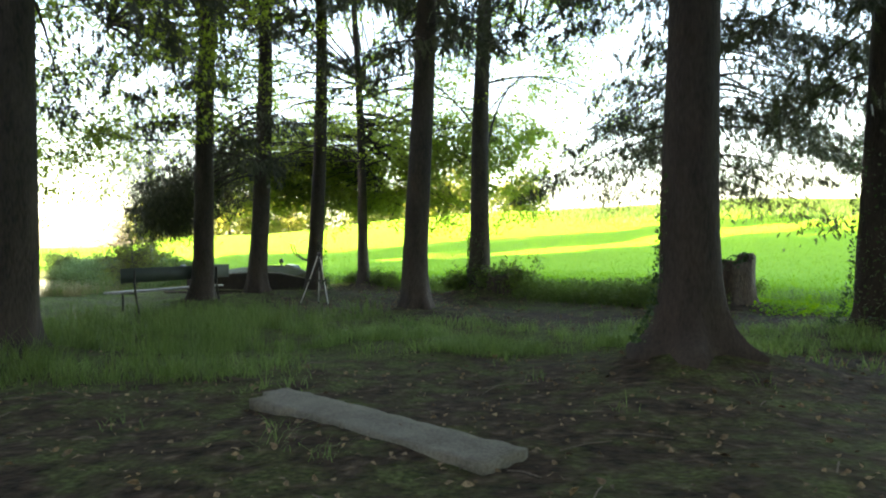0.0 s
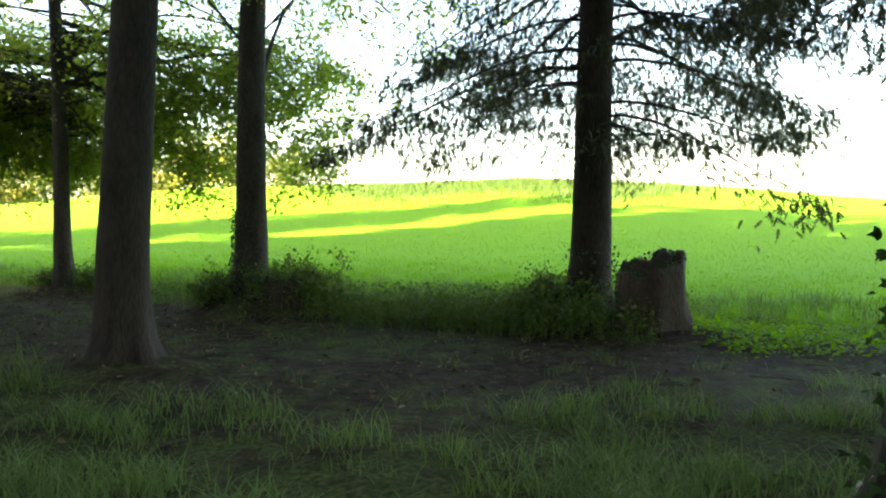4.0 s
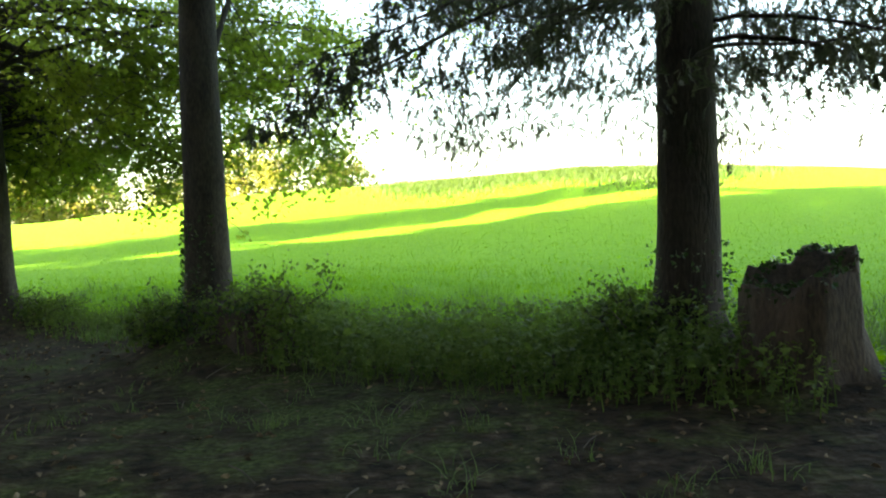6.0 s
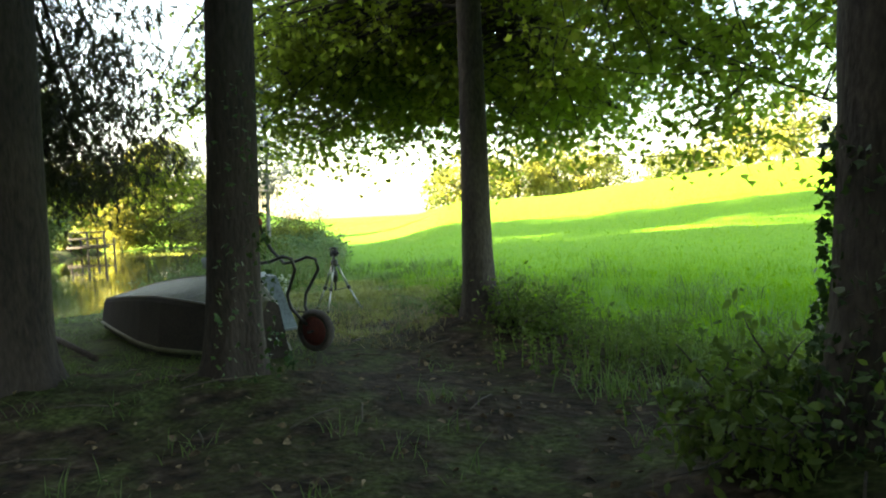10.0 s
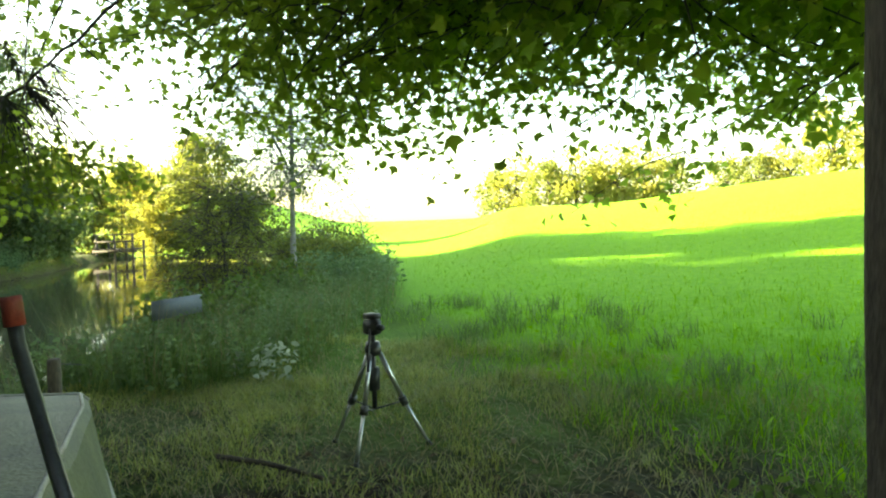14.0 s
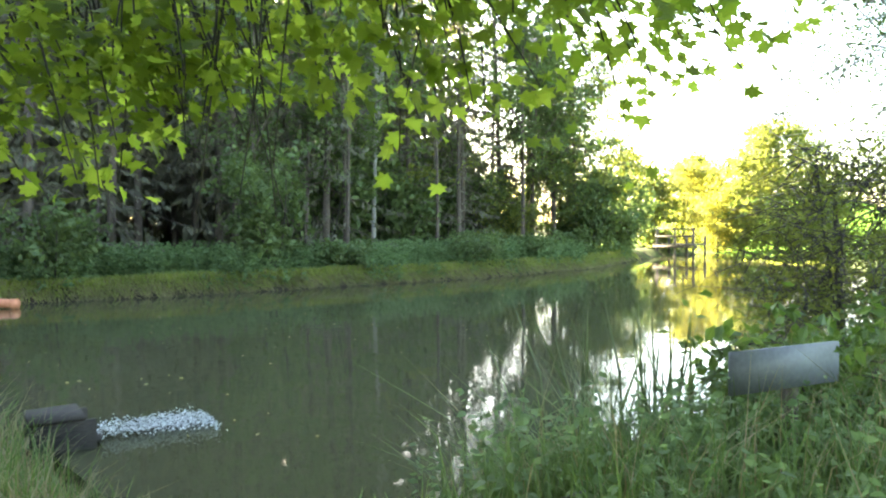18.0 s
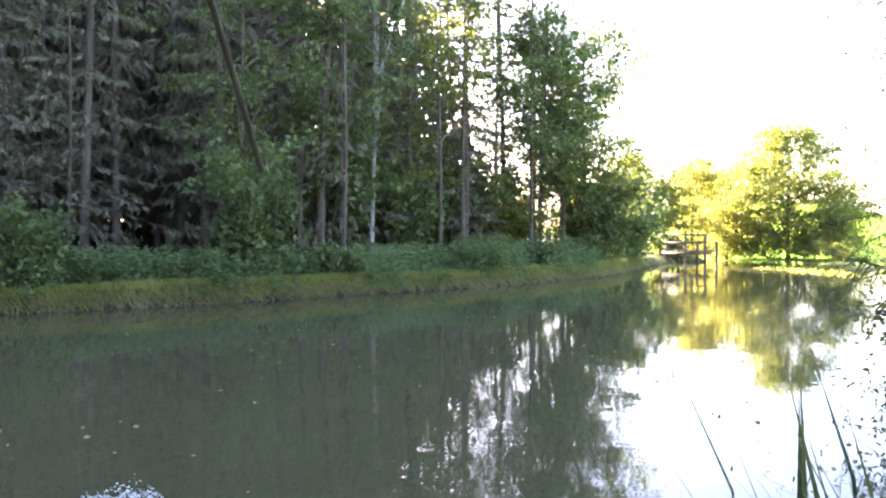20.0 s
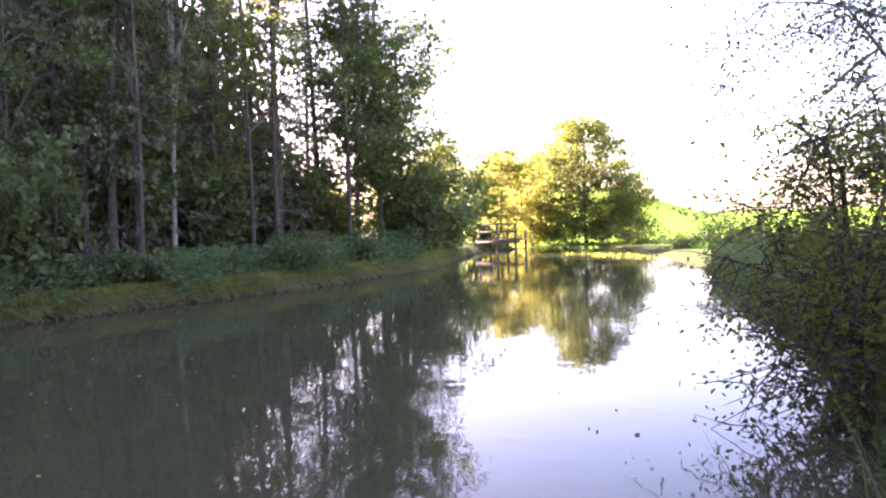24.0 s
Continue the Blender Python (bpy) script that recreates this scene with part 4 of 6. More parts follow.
def herbs(geo_s, geo_l, p, tall, leaf, r, per=9, shape=OVAL, droop=0.5):
    """Leafy stems at p: a thin stem with pairs of leaves up it."""
    n = len(p)
    h = tall * r.uniform(0.6, 1.15, n)
    lean = r.normal(0, 0.16, (n, 2))
    top = p + np.stack([lean[:, 0] * h, lean[:, 1] * h, h], -1)
    s = np.array([0.006, 0, 0])
    geo_s.add(np.stack([p - s, p + s, top], 1).reshape(-1, 3), np.arange(n * 3).reshape(n, 3))
    u = r.uniform(0.15, 1.0, (n, per))
    q = (p[:, None] + (top - p)[:, None] * u[..., None]).reshape(-1, 3)
    a = r.uniform(0, 2 * np.pi, n * per)
    d = np.stack([np.cos(a), np.sin(a), r.normal(0.1 - droop * 0.5, 0.3, n * per)], -1)
    leaves(geo_l, q, d, leaf * r.uniform(0.6, 1.2, n * per) * (1.15 - 0.5 * u.ravel()), shape, 1.0, 0.2, r)


def edge_of_wood(s):
    return np.interp(s, FAR_BANK[:, 1], FAR_BANK[:, 0])


# ---- the far bank and the wood's edge ----
def along_far(n, d0, d1, s0=-8.0, s1=36.0):
    s = _rr.uniform(s0, s1, n)
    d = _rr.uniform(d0, d1, n)
    x, y = edge_of_wood(s) - d * 0.78, s - d * 0.55
    p = np.stack([x, y, height(x, y)], -1)
    return p[from_pond(p[:, 0], p[:, 1]) > 0.02]


g = Geo()
p = along_far(26000, 0.35, 1.3)
blades(g, p, _rr.uniform(0.07, 0.24, len(p)), 0.011, 0.9, _rr)
p = along_far(16000, 0.2, 0.55)
out = np.array([0.68, 0.72, -0.7]) + _rr.normal(0, 0.4, (len(p), 3))
leaves(g, p + [0, 0, 0.04], out, _rr.uniform(0.15, 0.42, len(p)), KITE, 0.09, 0.25, _rr)
stuff("bank_grass", g, M_LIP, "fringe of grass hanging over the steep far bank", "grass")
g = Geo()
p = along_far(7000, 0.1, 0.6)
blades(g, p + [0, 0, -0.05], _rr.uniform(0.12, 0.34, len(p)), 0.01, 1.3, _rr)
p = along_far(17000, 0.1, 0.42)
out = np.array([0.68, 0.72, -0.9]) + _rr.normal(0, 0.35, (len(p), 3))
leaves(g, p + [0, 0, 0.02], out, _rr.uniform(0.2, 0.5, len(p)), KITE, 0.09, 0.25, _rr)
stuff("dry_bank_grass", g, M_DRY, "dry straw-coloured grass on the far bank's edge", "grass")
gs, gl = Geo(), Geo()
p = np.r_[along_far(2600, 1.2, 5.0), along_far(3400, 1.15, 2.6)]
c = along_far(26, 0.15, 0.9)          # clumps that grow down the bank
c = np.repeat(c, 26, 0) + _rr.normal(0, 1, (26 * len(c), 3)) * [0.32, 0.42, 0.0]
c[:, 2] = height(c[:, 0], c[:, 1])
p = np.r_[p, c[from_pond(c[:, 0], c[:, 1]) > 0.05]]
herbs(gs, gl, p, 0.95, 0.16, _rr, 15, OVAL)
stuff("nettle_stems", gs, M_NETTLE, "thin stems of nettles along the wood's edge", "weeds")
stuff("nettle_leaves", gl, M_BELT, "belt of green nettles along the wood's edge", "weeds")


def shrub(name, label, x, y, h, w, leaf, count, mat, seed, shape=KITE, stems=7, lift=0.15, category="shrub", group="", z=None, squash=1.0):
    """A bush: stems that fan out, and leaves in uneven bunches on them."""
    rr = np.random.default_rng(seed)
    th = thing(name, label, category, pose(x, y, (on_ground(x, y) if z is None else z) - 0.05), group)
    tw, lf = Geo(), Geo()
    ends = []
    for k in range(stems):
        a = rr.uniform(0, 6.28)
        r = w * rr.uniform(0.15, 1.0) ** 0.7
        e = np.array([r * math.cos(a), r * math.sin(a) * squash, h * (0.45 + 0.55 * rr.uniform(0, 1) * (1 - 0.45 * (r / w) ** 2))])
        pts = limb(tw, rr, rr.normal(0, 0.08, 3) * [1, 1, 0], e, 0.012 + 0.006 * h, 0.004, 0.05)
        for _ in range(6):
            s = pts[rr.integers(2, 7)]
            q = s + rr.normal(0, 0.23 * w, 3) * [1, squash, 0.75]
            q[2] = max(q[2], lift * h)
            limb(tw, rr, s, q, 0.006, 0.002, 0.03, 4)
            ends.append((s, q))
    ends = np.array(ends)
    i = rr.integers(0, len(ends), count)
    u = rr.uniform(0.2, 1.1, count)[:, None]
    q = ends[i, 0] + (ends[i, 1] - ends[i, 0]) * u + rr.normal(0, 0.07 * w + 0.03, (count, 3))
    q[:, 2] = np.maximum(q[:, 2], 0.05)
    leaves(lf, q, rr.normal(0, 0.7, (count, 3)) + [0, 0, -0.15], leaf * rr.uniform(0.6, 1.25, count), shape, 1.0, 0.15, rr)
    tagged(part("branchwork", tw, M_BARK2, th), kind="stuff")
    part("foliage", lf, mat, th, "", False)
    return th


shrub("round_bush", "dense round green bush on the far bank", -36.6, 24.3, 1.35, 1.1, 0.13, 3200, M_BROAD, 61, stems=26)
shrub("hazel_bush", "tall grey-green hazel bush at the wood's edge", -32.9, 17.4, 4.4, 1.8, 0.22, 3600, M_BROAD, 62, OVAL, 16)
shrub("elder_bush", "low dull green bush under the spruces", -30.0, 12.0, 2.6, 1.5, 0.2, 2200, M_BROAD, 63, OVAL, 14)
shrub("elder_bush", "leafy green bush overhanging the far bank", -29.0, 9.6, 1.8, 1.4, 0.2, 2000, M_BROAD, 64, OVAL, 14)
shrub("willow_bush", "wide rounded grey-green willow at the bank's end", -43.6, 31.2, 5.0, 2.9, 0.26, 8000, M_BROAD, 65, KITE, 34, 0.05)
shrub("willow_bush", "grey-green willow bush leaning over the water", -46.8, 34.0, 3.6, 2.2, 0.26, 5200, M_BROAD, 66, KITE, 26, 0.03)
shrub("brown_bush", "sunlit yellow-brown bush between the trunks", -42.3, 27.1, 3.2, 1.8, 0.2, 2600, M_WILLOW, 67, KITE, 16)
rr = np.random.default_rng(160)
for k in range(13):
    s = rr.uniform(0, 1)
    x, y = -38.5 - 9 * s + rr.normal(0, 0.6), 18.0 + 10.5 * s + rr.normal(0, 0.8)
    shrub("understorey_bush", "tall dim green bush growing between the trunks", x, y, rr.uniform(3.2, 6.0), rr.uniform(1.6, 2.4), 0.3, 1500, M_BROAD, 161 + k, OVAL, 14, 0.06, group="understorey of the wood")
for k in range(12):
    x = rr.uniform(-62, -46)
    y = 27.5 + 0.25 * (x + 45) + rr.uniform(-3.5, 0.5)
    shrub("understorey_bush", "tall dim green bush growing between the trunks", x, y, rr.uniform(5, 9), rr.uniform(2.0, 2.8), 0.45, 1000, M_BROAD, 190 + k, KITE, 12, 0.04, group="understorey of the wood")
for k, (x, y, h, w) in enumerate(((-31.4, 11.9, 1.3, 1.0), (-34.4, 19.5, 1.1, 1.1), (-38.0, 25.0, 1.2, 1.1), (-39.9, 27.8, 1.3, 1.2), (-41.9, 30.0, 1.5, 1.3))):
    shrub("undergrowth_bush", "low green undergrowth at the foot of the wood", x, y, h, w, 0.18, 1500, M_BROAD, 70 + k, OVAL, 14, group="undergrowth along the wood")


def pole_tree(name, label, x, y, h, r, mat, crown, seed, z0=0.5, leaf=0.24, m_leaf=None, group="pale trunks of the wood"):
    rr = np.random.default_rng(seed)
    tips = np.stack([rr.normal(0, 1.5, crown), rr.normal(0, 1.5, crown), rr.uniform(h * z0, h * 0.98, crown)], -1)
    return broadleaf(name, label, x, y, h, r, tips, leaf, 22, seed, m_leaf or M_BROAD, mat, KITE, 0.8, (rr.normal(0, 0.01), rr.normal(0, 0.01)), group, h * z0 * 0.9, 0.25)


pole_tree("ash_tree", "slim pale grey ash trunk before the dark wood", -38.7, 20.8, 16, 0.10, M_PALE, 34, 81, 0.28)
pole_tree("ash_tree", "slim pale ash trunk with a green crown", -37.7, 19.6, 14, 0.10, M_WOODBARK, 18, 82, 0.35)
pole_tree("ash_tree", "tall thin bare trunk at the wood's edge", -40.4, 24.6, 17, 0.11, M_WOODBARK, 12, 83, 0.6)
pole_tree("ash_tree", "slim trunk with a thin green crown", -36.6, 19.7, 13, 0.09, M_WOODBARK, 16, 84, 0.3)
pole_tree("ash_tree", "leafy tree that closes the wood's end", -42.9, 29.5, 12.5, 0.14, M_WOODBARK, 64, 85, 0.25)
pole_tree("ash_tree", "leafy tree that closes the wood's end", -46.0, 30.9, 11.5, 0.14, M_WOODBARK, 64, 86, 0.25)
for k, (x, y, h, r, c, z0) in enumerate(((-37.2, 18.2, 12, 0.08, 30, 0.22), (-38.9, 23.4, 11, 0.08, 26, 0.3), (-35.8, 16.5, 10.5, 0.07, 24, 0.25), (-41.0, 27.5, 12, 0.1, 34, 0.3), (-43.3, 30.7, 10.5, 0.12, 60, 0.12), (-42.6, 28.4, 13, 0.12, 46, 0.3))):
    pole_tree("young_tree", "slim young broadleaf tree in front of the wood", x, y, h, r, M_WOODBARK, c, 180 + k, z0, 0.2, M_WILLOW if k % 3 == 1 else M_BROAD, "young trees at the wood's edge")
pole_tree("ash_tree", "leaning thin bare pole trunk among the spruces", -34.9, 11.4, 12.5, 0.05, M_WOODBARK, 8, 87, 0.7)

# ---- the far end of the pond ----
SUNNY = "sunlit yellow-green tree at the far end of the pond"
for k, (x, y, h, w, m, lf) in enumerate(((-57.0, 50.2, 9.6, 4.6, M_WILLOW, 0.26), (-60.5, 48.0, 7.2, 2.9, M_SUNNY, 0.25), (-56.0, 42.6, 6.2, 2.3, M_SUNNY, 0.25), (-54.0, 39.6, 4.8, 1.8, M_WILLOW, 0.24), (-56.5, 53.6, 5.6, 2.0, M_WILLOW, 0.24), (-58.0, 46.2, 4.6, 1.9, M_SUNNY, 0.24),
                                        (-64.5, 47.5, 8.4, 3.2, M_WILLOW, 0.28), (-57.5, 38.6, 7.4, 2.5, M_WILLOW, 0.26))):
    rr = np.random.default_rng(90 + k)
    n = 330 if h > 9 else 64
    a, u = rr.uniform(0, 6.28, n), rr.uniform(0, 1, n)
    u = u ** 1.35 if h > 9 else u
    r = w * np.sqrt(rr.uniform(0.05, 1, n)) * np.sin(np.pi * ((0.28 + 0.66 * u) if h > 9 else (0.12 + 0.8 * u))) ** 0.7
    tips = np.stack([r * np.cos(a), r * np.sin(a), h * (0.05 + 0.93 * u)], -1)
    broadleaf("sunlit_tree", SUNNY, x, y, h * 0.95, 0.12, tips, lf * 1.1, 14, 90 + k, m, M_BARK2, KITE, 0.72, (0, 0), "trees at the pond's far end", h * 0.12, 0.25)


def build_jetty():
    th = thing("jetty", "small wooden jetty with rails on the far shore", "jetty", pose(-50.9, 39.9, WATER, 0, 0, 35))
    for i, x in enumerate((-1.2, 0.0, 1.2)):
        for y in (-0.7, 0.7):
            part("post", tube(Geo(), [(x, y, -0.6), (x, y, 1.75 if y < 0 else 1.3)], 0.08, 8), M_WOOD, th)
    for k in range(9):
        part("plank", box(Geo(), -1.4 + 0.31 * k, -1.13 + 0.31 * k, -0.85, 0.85, 0.72, 0.78, None, 0.008), M_WOOD, th)
    for z in (1.2, 1.65):
        part("rail", box(Geo(), -1.35, 1.35, -0.76, -0.70, z, z + 0.1, None, 0.006), M_WOOD, th)
    part("beam", box(Geo(), -1.45, 1.45, -0.8, -0.68, 0.56, 0.7, None, 0.006), M_WOOD, th)
    return th


build_jetty()
g = Geo()
p = _rr.uniform((-46, 40.5), (-32, 46.5), (1400, 2))
p = p[from_pond(p[:, 0], p[:, 1]) < -0.5]
leaves(g, np.c_[p, np.full(len(p), WATER + 0.012)], np.c_[_rr.normal(0, 1, (len(p), 2)), np.zeros(len(p))], _rr.uniform(0.12, 0.26, len(p)), OVAL, 1.7, 0.0, _rr)
stuff("lily_pads", g, M_WILLOW, "patch of pale floating leaves on the pond", "water plants")
g = Geo()
p = _rr.uniform((-40, 12), (-15, 38), (700, 2))
p = p[from_pond(p[:, 0], p[:, 1]) < -0.6]
leaves(g, np.c_[p, np.full(len(p), WATER + 0.006)], np.c_[_rr.normal(0, 1, (len(p), 2)), np.zeros(len(p))], _rr.uniform(0.03, 0.07, len(p)), OVAL, 1.3, 0.0, _rr)
stuff("floating_leaves", g, M_DRY, "small fallen leaves floating on the pond", "leaves")

# ---- the right-hand bank: weeds, bushes and the birch ----
def right_bank(x, y):
    sd = from_pond(x, y)
    line = smooth(20.5, 21.3, y - 0.15 * (x + 12)) * smooth(-10.9, -11.8, x - 0.45 * (y - 22))
    return line * smooth(-0.1, 0.2, sd) * smooth(3.4, 2.0, sd)


gs, gl = Geo(), Geo()
p = scatter(30000, (-32, 20.3), (-10.5, 42), right_bank)
near = p[:, 1] < 27
herbs(gs, gl, p[near], 0.62, 0.085, _rr, 13)
herbs(gs, gl, p[~near], 0.9, 0.15, _rr, 9)
stuff("weed_stems", gs, M_GRASS, "stems of tall weeds on the pond's bank", "weeds")
stuff("weed_leaves", gl, M_BELT, "thick tall green weeds on the pond's bank", "weeds")
g = Geo()
p = scatter(80000, (-24, 20.3), (-10.5, 33), right_bank)
blades(g, p, _rr.uniform(0.25, 0.8, len(p)), 0.0045, 0.9, _rr)
stuff("tall_bank_grass", g, M_GRASS, "tall seeding grass among the weeds", "grass")
g = Geo()
p = scatter(14000, (-24, 20.5), (-11, 33), right_bank)
blades(g, p, _rr.uniform(0.3, 0.95, len(p)), 0.0035, 0.8, _rr)
stuff("dry_stems", g, M_DRY, "dry pale stalks among the weeds", "grass")
for k, (x, y, h, w, n, m, lab) in enumerate((
        (-17.2, 26.9, 0.95, 1.0, 3500, M_WILLOW, "loose green willow bush on the bank"), (-20.0, 30.0, 1.8, 1.3, 5000, M_WILLOW, "tangled green bush by the birch"), (-15.7, 25.3, 1.0, 0.9, 2600, M_NETTLE, "low green bush at the water's edge"),
        (-24.8, 35.2, 1.5, 1.6, 3000, M_BROAD, "bush overhanging the pond"), (-31.5, 38.9, 1.6, 1.8, 3500, M_BROAD, "low green bush on the bank"),
        (-14.6, 23.4, 0.8, 0.7, 2000, M_NETTLE, "low leafy bush at the water's edge"), (-13.8, 22.9, 0.85, 0.8, 2400, M_NETTLE, "low leafy bush near the sign"), (-41.5, 45.2, 1.1, 1.8, 2200, M_BROAD, "low sunlit bush on the far shore"), (-50, 49.6, 1.2, 2.0, 2400, M_WILLOW, "low sunlit bush on the far shore"))):
    shrub("bank_bush", lab, x, y, h, w, 0.10 + 0.012 * h, n, m, 120 + k, KITE, 22, 0.04, group="bushes on the right bank")
rr = np.random.default_rng(140)
broadleaf("birch_tree", "slim birch with a pale trunk and loose leafy crown", -18.1, 27.8, 8.0, 0.075, np.stack([rr.normal(-0.1, 1.05, 150).clip(-2.0, 1.8), rr.normal(-0.1, 1.0, 150).clip(-1.9, 1.7), rr.uniform(1.5, 7.9, 150)], -1), 0.065, 30, 140, M_BROAD, M_PALE, KITE, 0.6, (0.0, 0.0), "", 2.4, 0.2)
# dense willow bush that leans out over the water
rr = np.random.default_rng(141)
wa, wu = rr.uniform(0, 6.28, 150), rr.uniform(0, 1, 150)
wr = 1.2 * np.sqrt(rr.uniform(0.05, 1, 150)) * np.sin(np.pi * (0.22 + 0.7 * wu)) ** 0.8
broadleaf("willow_tree", "dense grey-green willow bush leaning over the water", -17.5, 25.75, 2.6, 0.07, np.stack([wr * np.cos(wa) - 0.15, wr * np.sin(wa), 0.3 + 2.9 * wu ** 1.25], -1), 0.075, 11, 141, M_WILLOW, M_BARK2, KITE, 0.4, (-0.08, -0.03), "", 0.4, 0.2, "tree")
g = Geo()
p = np.array([-13.85, 21.6, 0]) + np.c_[_rr.normal(0, 0.3, 84).clip(-0.5, 0.5), _rr.normal(0, 0.22, 84).clip(-0.4, 0.4), np.full(84, -0.45)]
blades(g, p, _rr.uniform(0.8, 1.6, 84), 0.013, 0.3, _rr)
stuff("reeds", g, M_REED, "dark upright reed blades at the water's edge", "reeds")


def white_plant(x, y):
    th = thing("white_leaved_plant", "low plant with pale whitish leaves among the weeds", "plant", pose(x, y, on_ground(x, y)))
    rr = np.random.default_rng(8)
    gs, gl = Geo(), Geo()
    herbs(gs, gl, np.c_[rr.normal(0, 0.17, 14), rr.normal(0, 0.15, 14), np.zeros(14)], 0.42, 0.13, rr, 6)
    tagged(part("stems", gs, M_GRASS, th), kind="stuff")
    part("foliage", gl, M_WHITELEAF, th, "", False)


M_WHITELEAF = leafy("pale_leaves", (0.2, 0.24, 0.17), (0.44, 0.48, 0.37), 0.3)
white_plant(-11.45, 22.1)


def build_sign():
    a, b = Vector((-13.1, 21.75, 0.74)), Vector((-13.35, 22.55, 0.76))
    th = thing("sign", "blank grey board on a short post among the reeds", "sign", pose((a.x + b.x) / 2, (a.y + b.y) / 2, -0.1, 0, 0, math.degrees(math.atan2(b.y - a.y, b.x - a.x))))
    part("board", box(Geo(), -0.4, 0.4, -0.012, 0.012, 0.62, 0.84, None, 0.004), M_SIGN, th)
    part("post", box(Geo(), 0.05, 0.12, 0.014, 0.08, -0.3, 0.8, None, 0.006), M_WOOD, th)


build_sign()


def stake(x, y, top, r=0.055):
    th = thing("wooden_post", "short weathered round wooden post near the water", "post", pose(x, y, on_ground(x, y)))
    z = top - on_ground(x, y)
    g = tube(Geo(), [(0, 0, -0.3), (0, 0, 0.1), (0.005, 0, z - 0.03), (0.006, 0, z)], [r * 1.05, r, r * 0.97, r * 0.88], 14)
    part("shaft", g, M_WOOD, th)
    part("rail", tube(Geo(), [(-0.04, 0.03, z - 0.05), (-0.5, 0.35, z - 0.16), (-0.95, 0.7, z - 0.28)], 0.006, 6), M_IRON, th, "thin rusty rod tied to the post")


stake(-11.8, 20.2, 0.5)


def build_outlet():
    th = thing("water_outlet", "small wooden outlet box spilling water into the pond", "outlet", pose(-16.28, 17.42, WATER + 0.03, 0, 0, 118))
    part("side_board", box(Geo(), -0.3, 0.2, -0.26, -0.21, -0.4, 0.22, None, 0.006), M_WETWOOD, th)
    part("side_board", box(Geo(), -0.3, 0.2, 0.21, 0.26, -0.4, 0.22, None, 0.006), M_WETWOOD, th)
    part("bottom_board", box(Geo(), -0.5, 0.26, -0.2, 0.2, 0.0, 0.04, None, 0.004), M_WETWOOD, th)
    part("cover_board", box(Geo(), -0.3, 0.12, -0.27, 0.27, 0.225, 0.26, None, 0.006), M_WETWOOD, th)
    rr = np.random.default_rng(3)
    g = Geo()
    n = 1700
    u = rr.uniform(0, 1, n) ** 0.8
    q = np.stack([0.24 + 1.0 * u, rr.normal(0, 0.08 + 0.12 * u, n), 0.02 + np.abs(rr.normal(0, 0.05, n)) * (1 - u)], -1)
    leaves(g, q, rr.normal(0, 1, (n, 3)) * [1, 1, 0.25], rr.uniform(0.012, 0.04, n), KITE, 1.2, 0.3, rr)
    tagged(part("foam", g, M_FOAM, th, "white splashing water", False), kind="stuff")


M_FOAM = surface("white_foam", (0.35, 0.37, 0.37), (0.62, 0.64, 0.64), 8, 60, 0.3, 0.1)
build_outlet()
th = thing("orange_pipe", "short faded orange pipe lying on the bank", "pipe", pose(-27.8, 11.5, -0.36, 0, 4, 76))
part("barrel", tube(Geo(), [(-0.5, 0, 0), (0.5, 0, 0)], 0.11, 14), M_ORANGE, th)
part("collar", tube(Geo(), [(0.4, 0, 0), (0.52, 0, 0)], 0.13, 14), M_ORANGE, th)

# left-hand bank: long dry grass
def left_bank(x, y):
    sd = from_pond(x, y)
    return smooth(-0.1, 0.15, sd) * smooth(2.6, 1.2, sd) * smooth(19.2, 18.3, y) * (x > -22) * (from_far(x, y) < 0)


g = Geo()
p = clumped(30000, (-19, 4), (-12, 19), lambda x, y: left_bank(x, y) * (np.hypot(x + 16.3, y - 17.8) > 0.75) * smooth(18.9, 18.1, y + 0.3 * (x + 14)), 18, 0.12)
blades(g, p, _rr.uniform(0.2, 0.6, len(p)) * (0.55 + 0.45 * smooth(18.2, 17.0, p[:, 1])), 0.0045, 1.1, _rr)
stuff("long_dry_grass", g, M_DRY, "long pale grass hanging over the near bank", "grass")
g = Geo()
p = clumped(30000, (-19, 4), (-11.5, 21.4), lambda x, y: np.maximum(left_bank(x, y), smooth(-0.05, 0.1, from_pond(x, y)) * smooth(1.6, 0.6, from_pond(x, y)) * (from_far(x, y) < 0)), 16, 0.12)
blades(g, p, _rr.uniform(0.2, 0.6, len(p)) * (1 - 0.72 * smooth(17.9, 18.6, p[:, 1]) * smooth(21.2, 20.6, p[:, 1])), 0.005, 0.7, _rr)
stuff("shore_grass", g, M_GRASS, "green grass tufts along the near shore", "grass")

# ---- undergrowth at the grove's edge ----
def strip(x, y):
    """The belt of weeds along the row of edge trees."""
    oe = over_edge(x, y)
    along = smooth(4.0, 3.2, x) * smooth(-5.2, -3.6, x)
    gap = 1 - np.exp(-(((x + 3.3) / 1.2) ** 2 + ((y - 18.2) / 1.2) ** 2))
    core = smooth(-1.7 - 0.8 * smooth(-1.6, -0.4, x), -1.0 - 0.7 * smooth(-1.6, -0.4, x), oe) * smooth(0.6, -0.1, oe)
    return np.clip(core * along * gap, 0, 1)


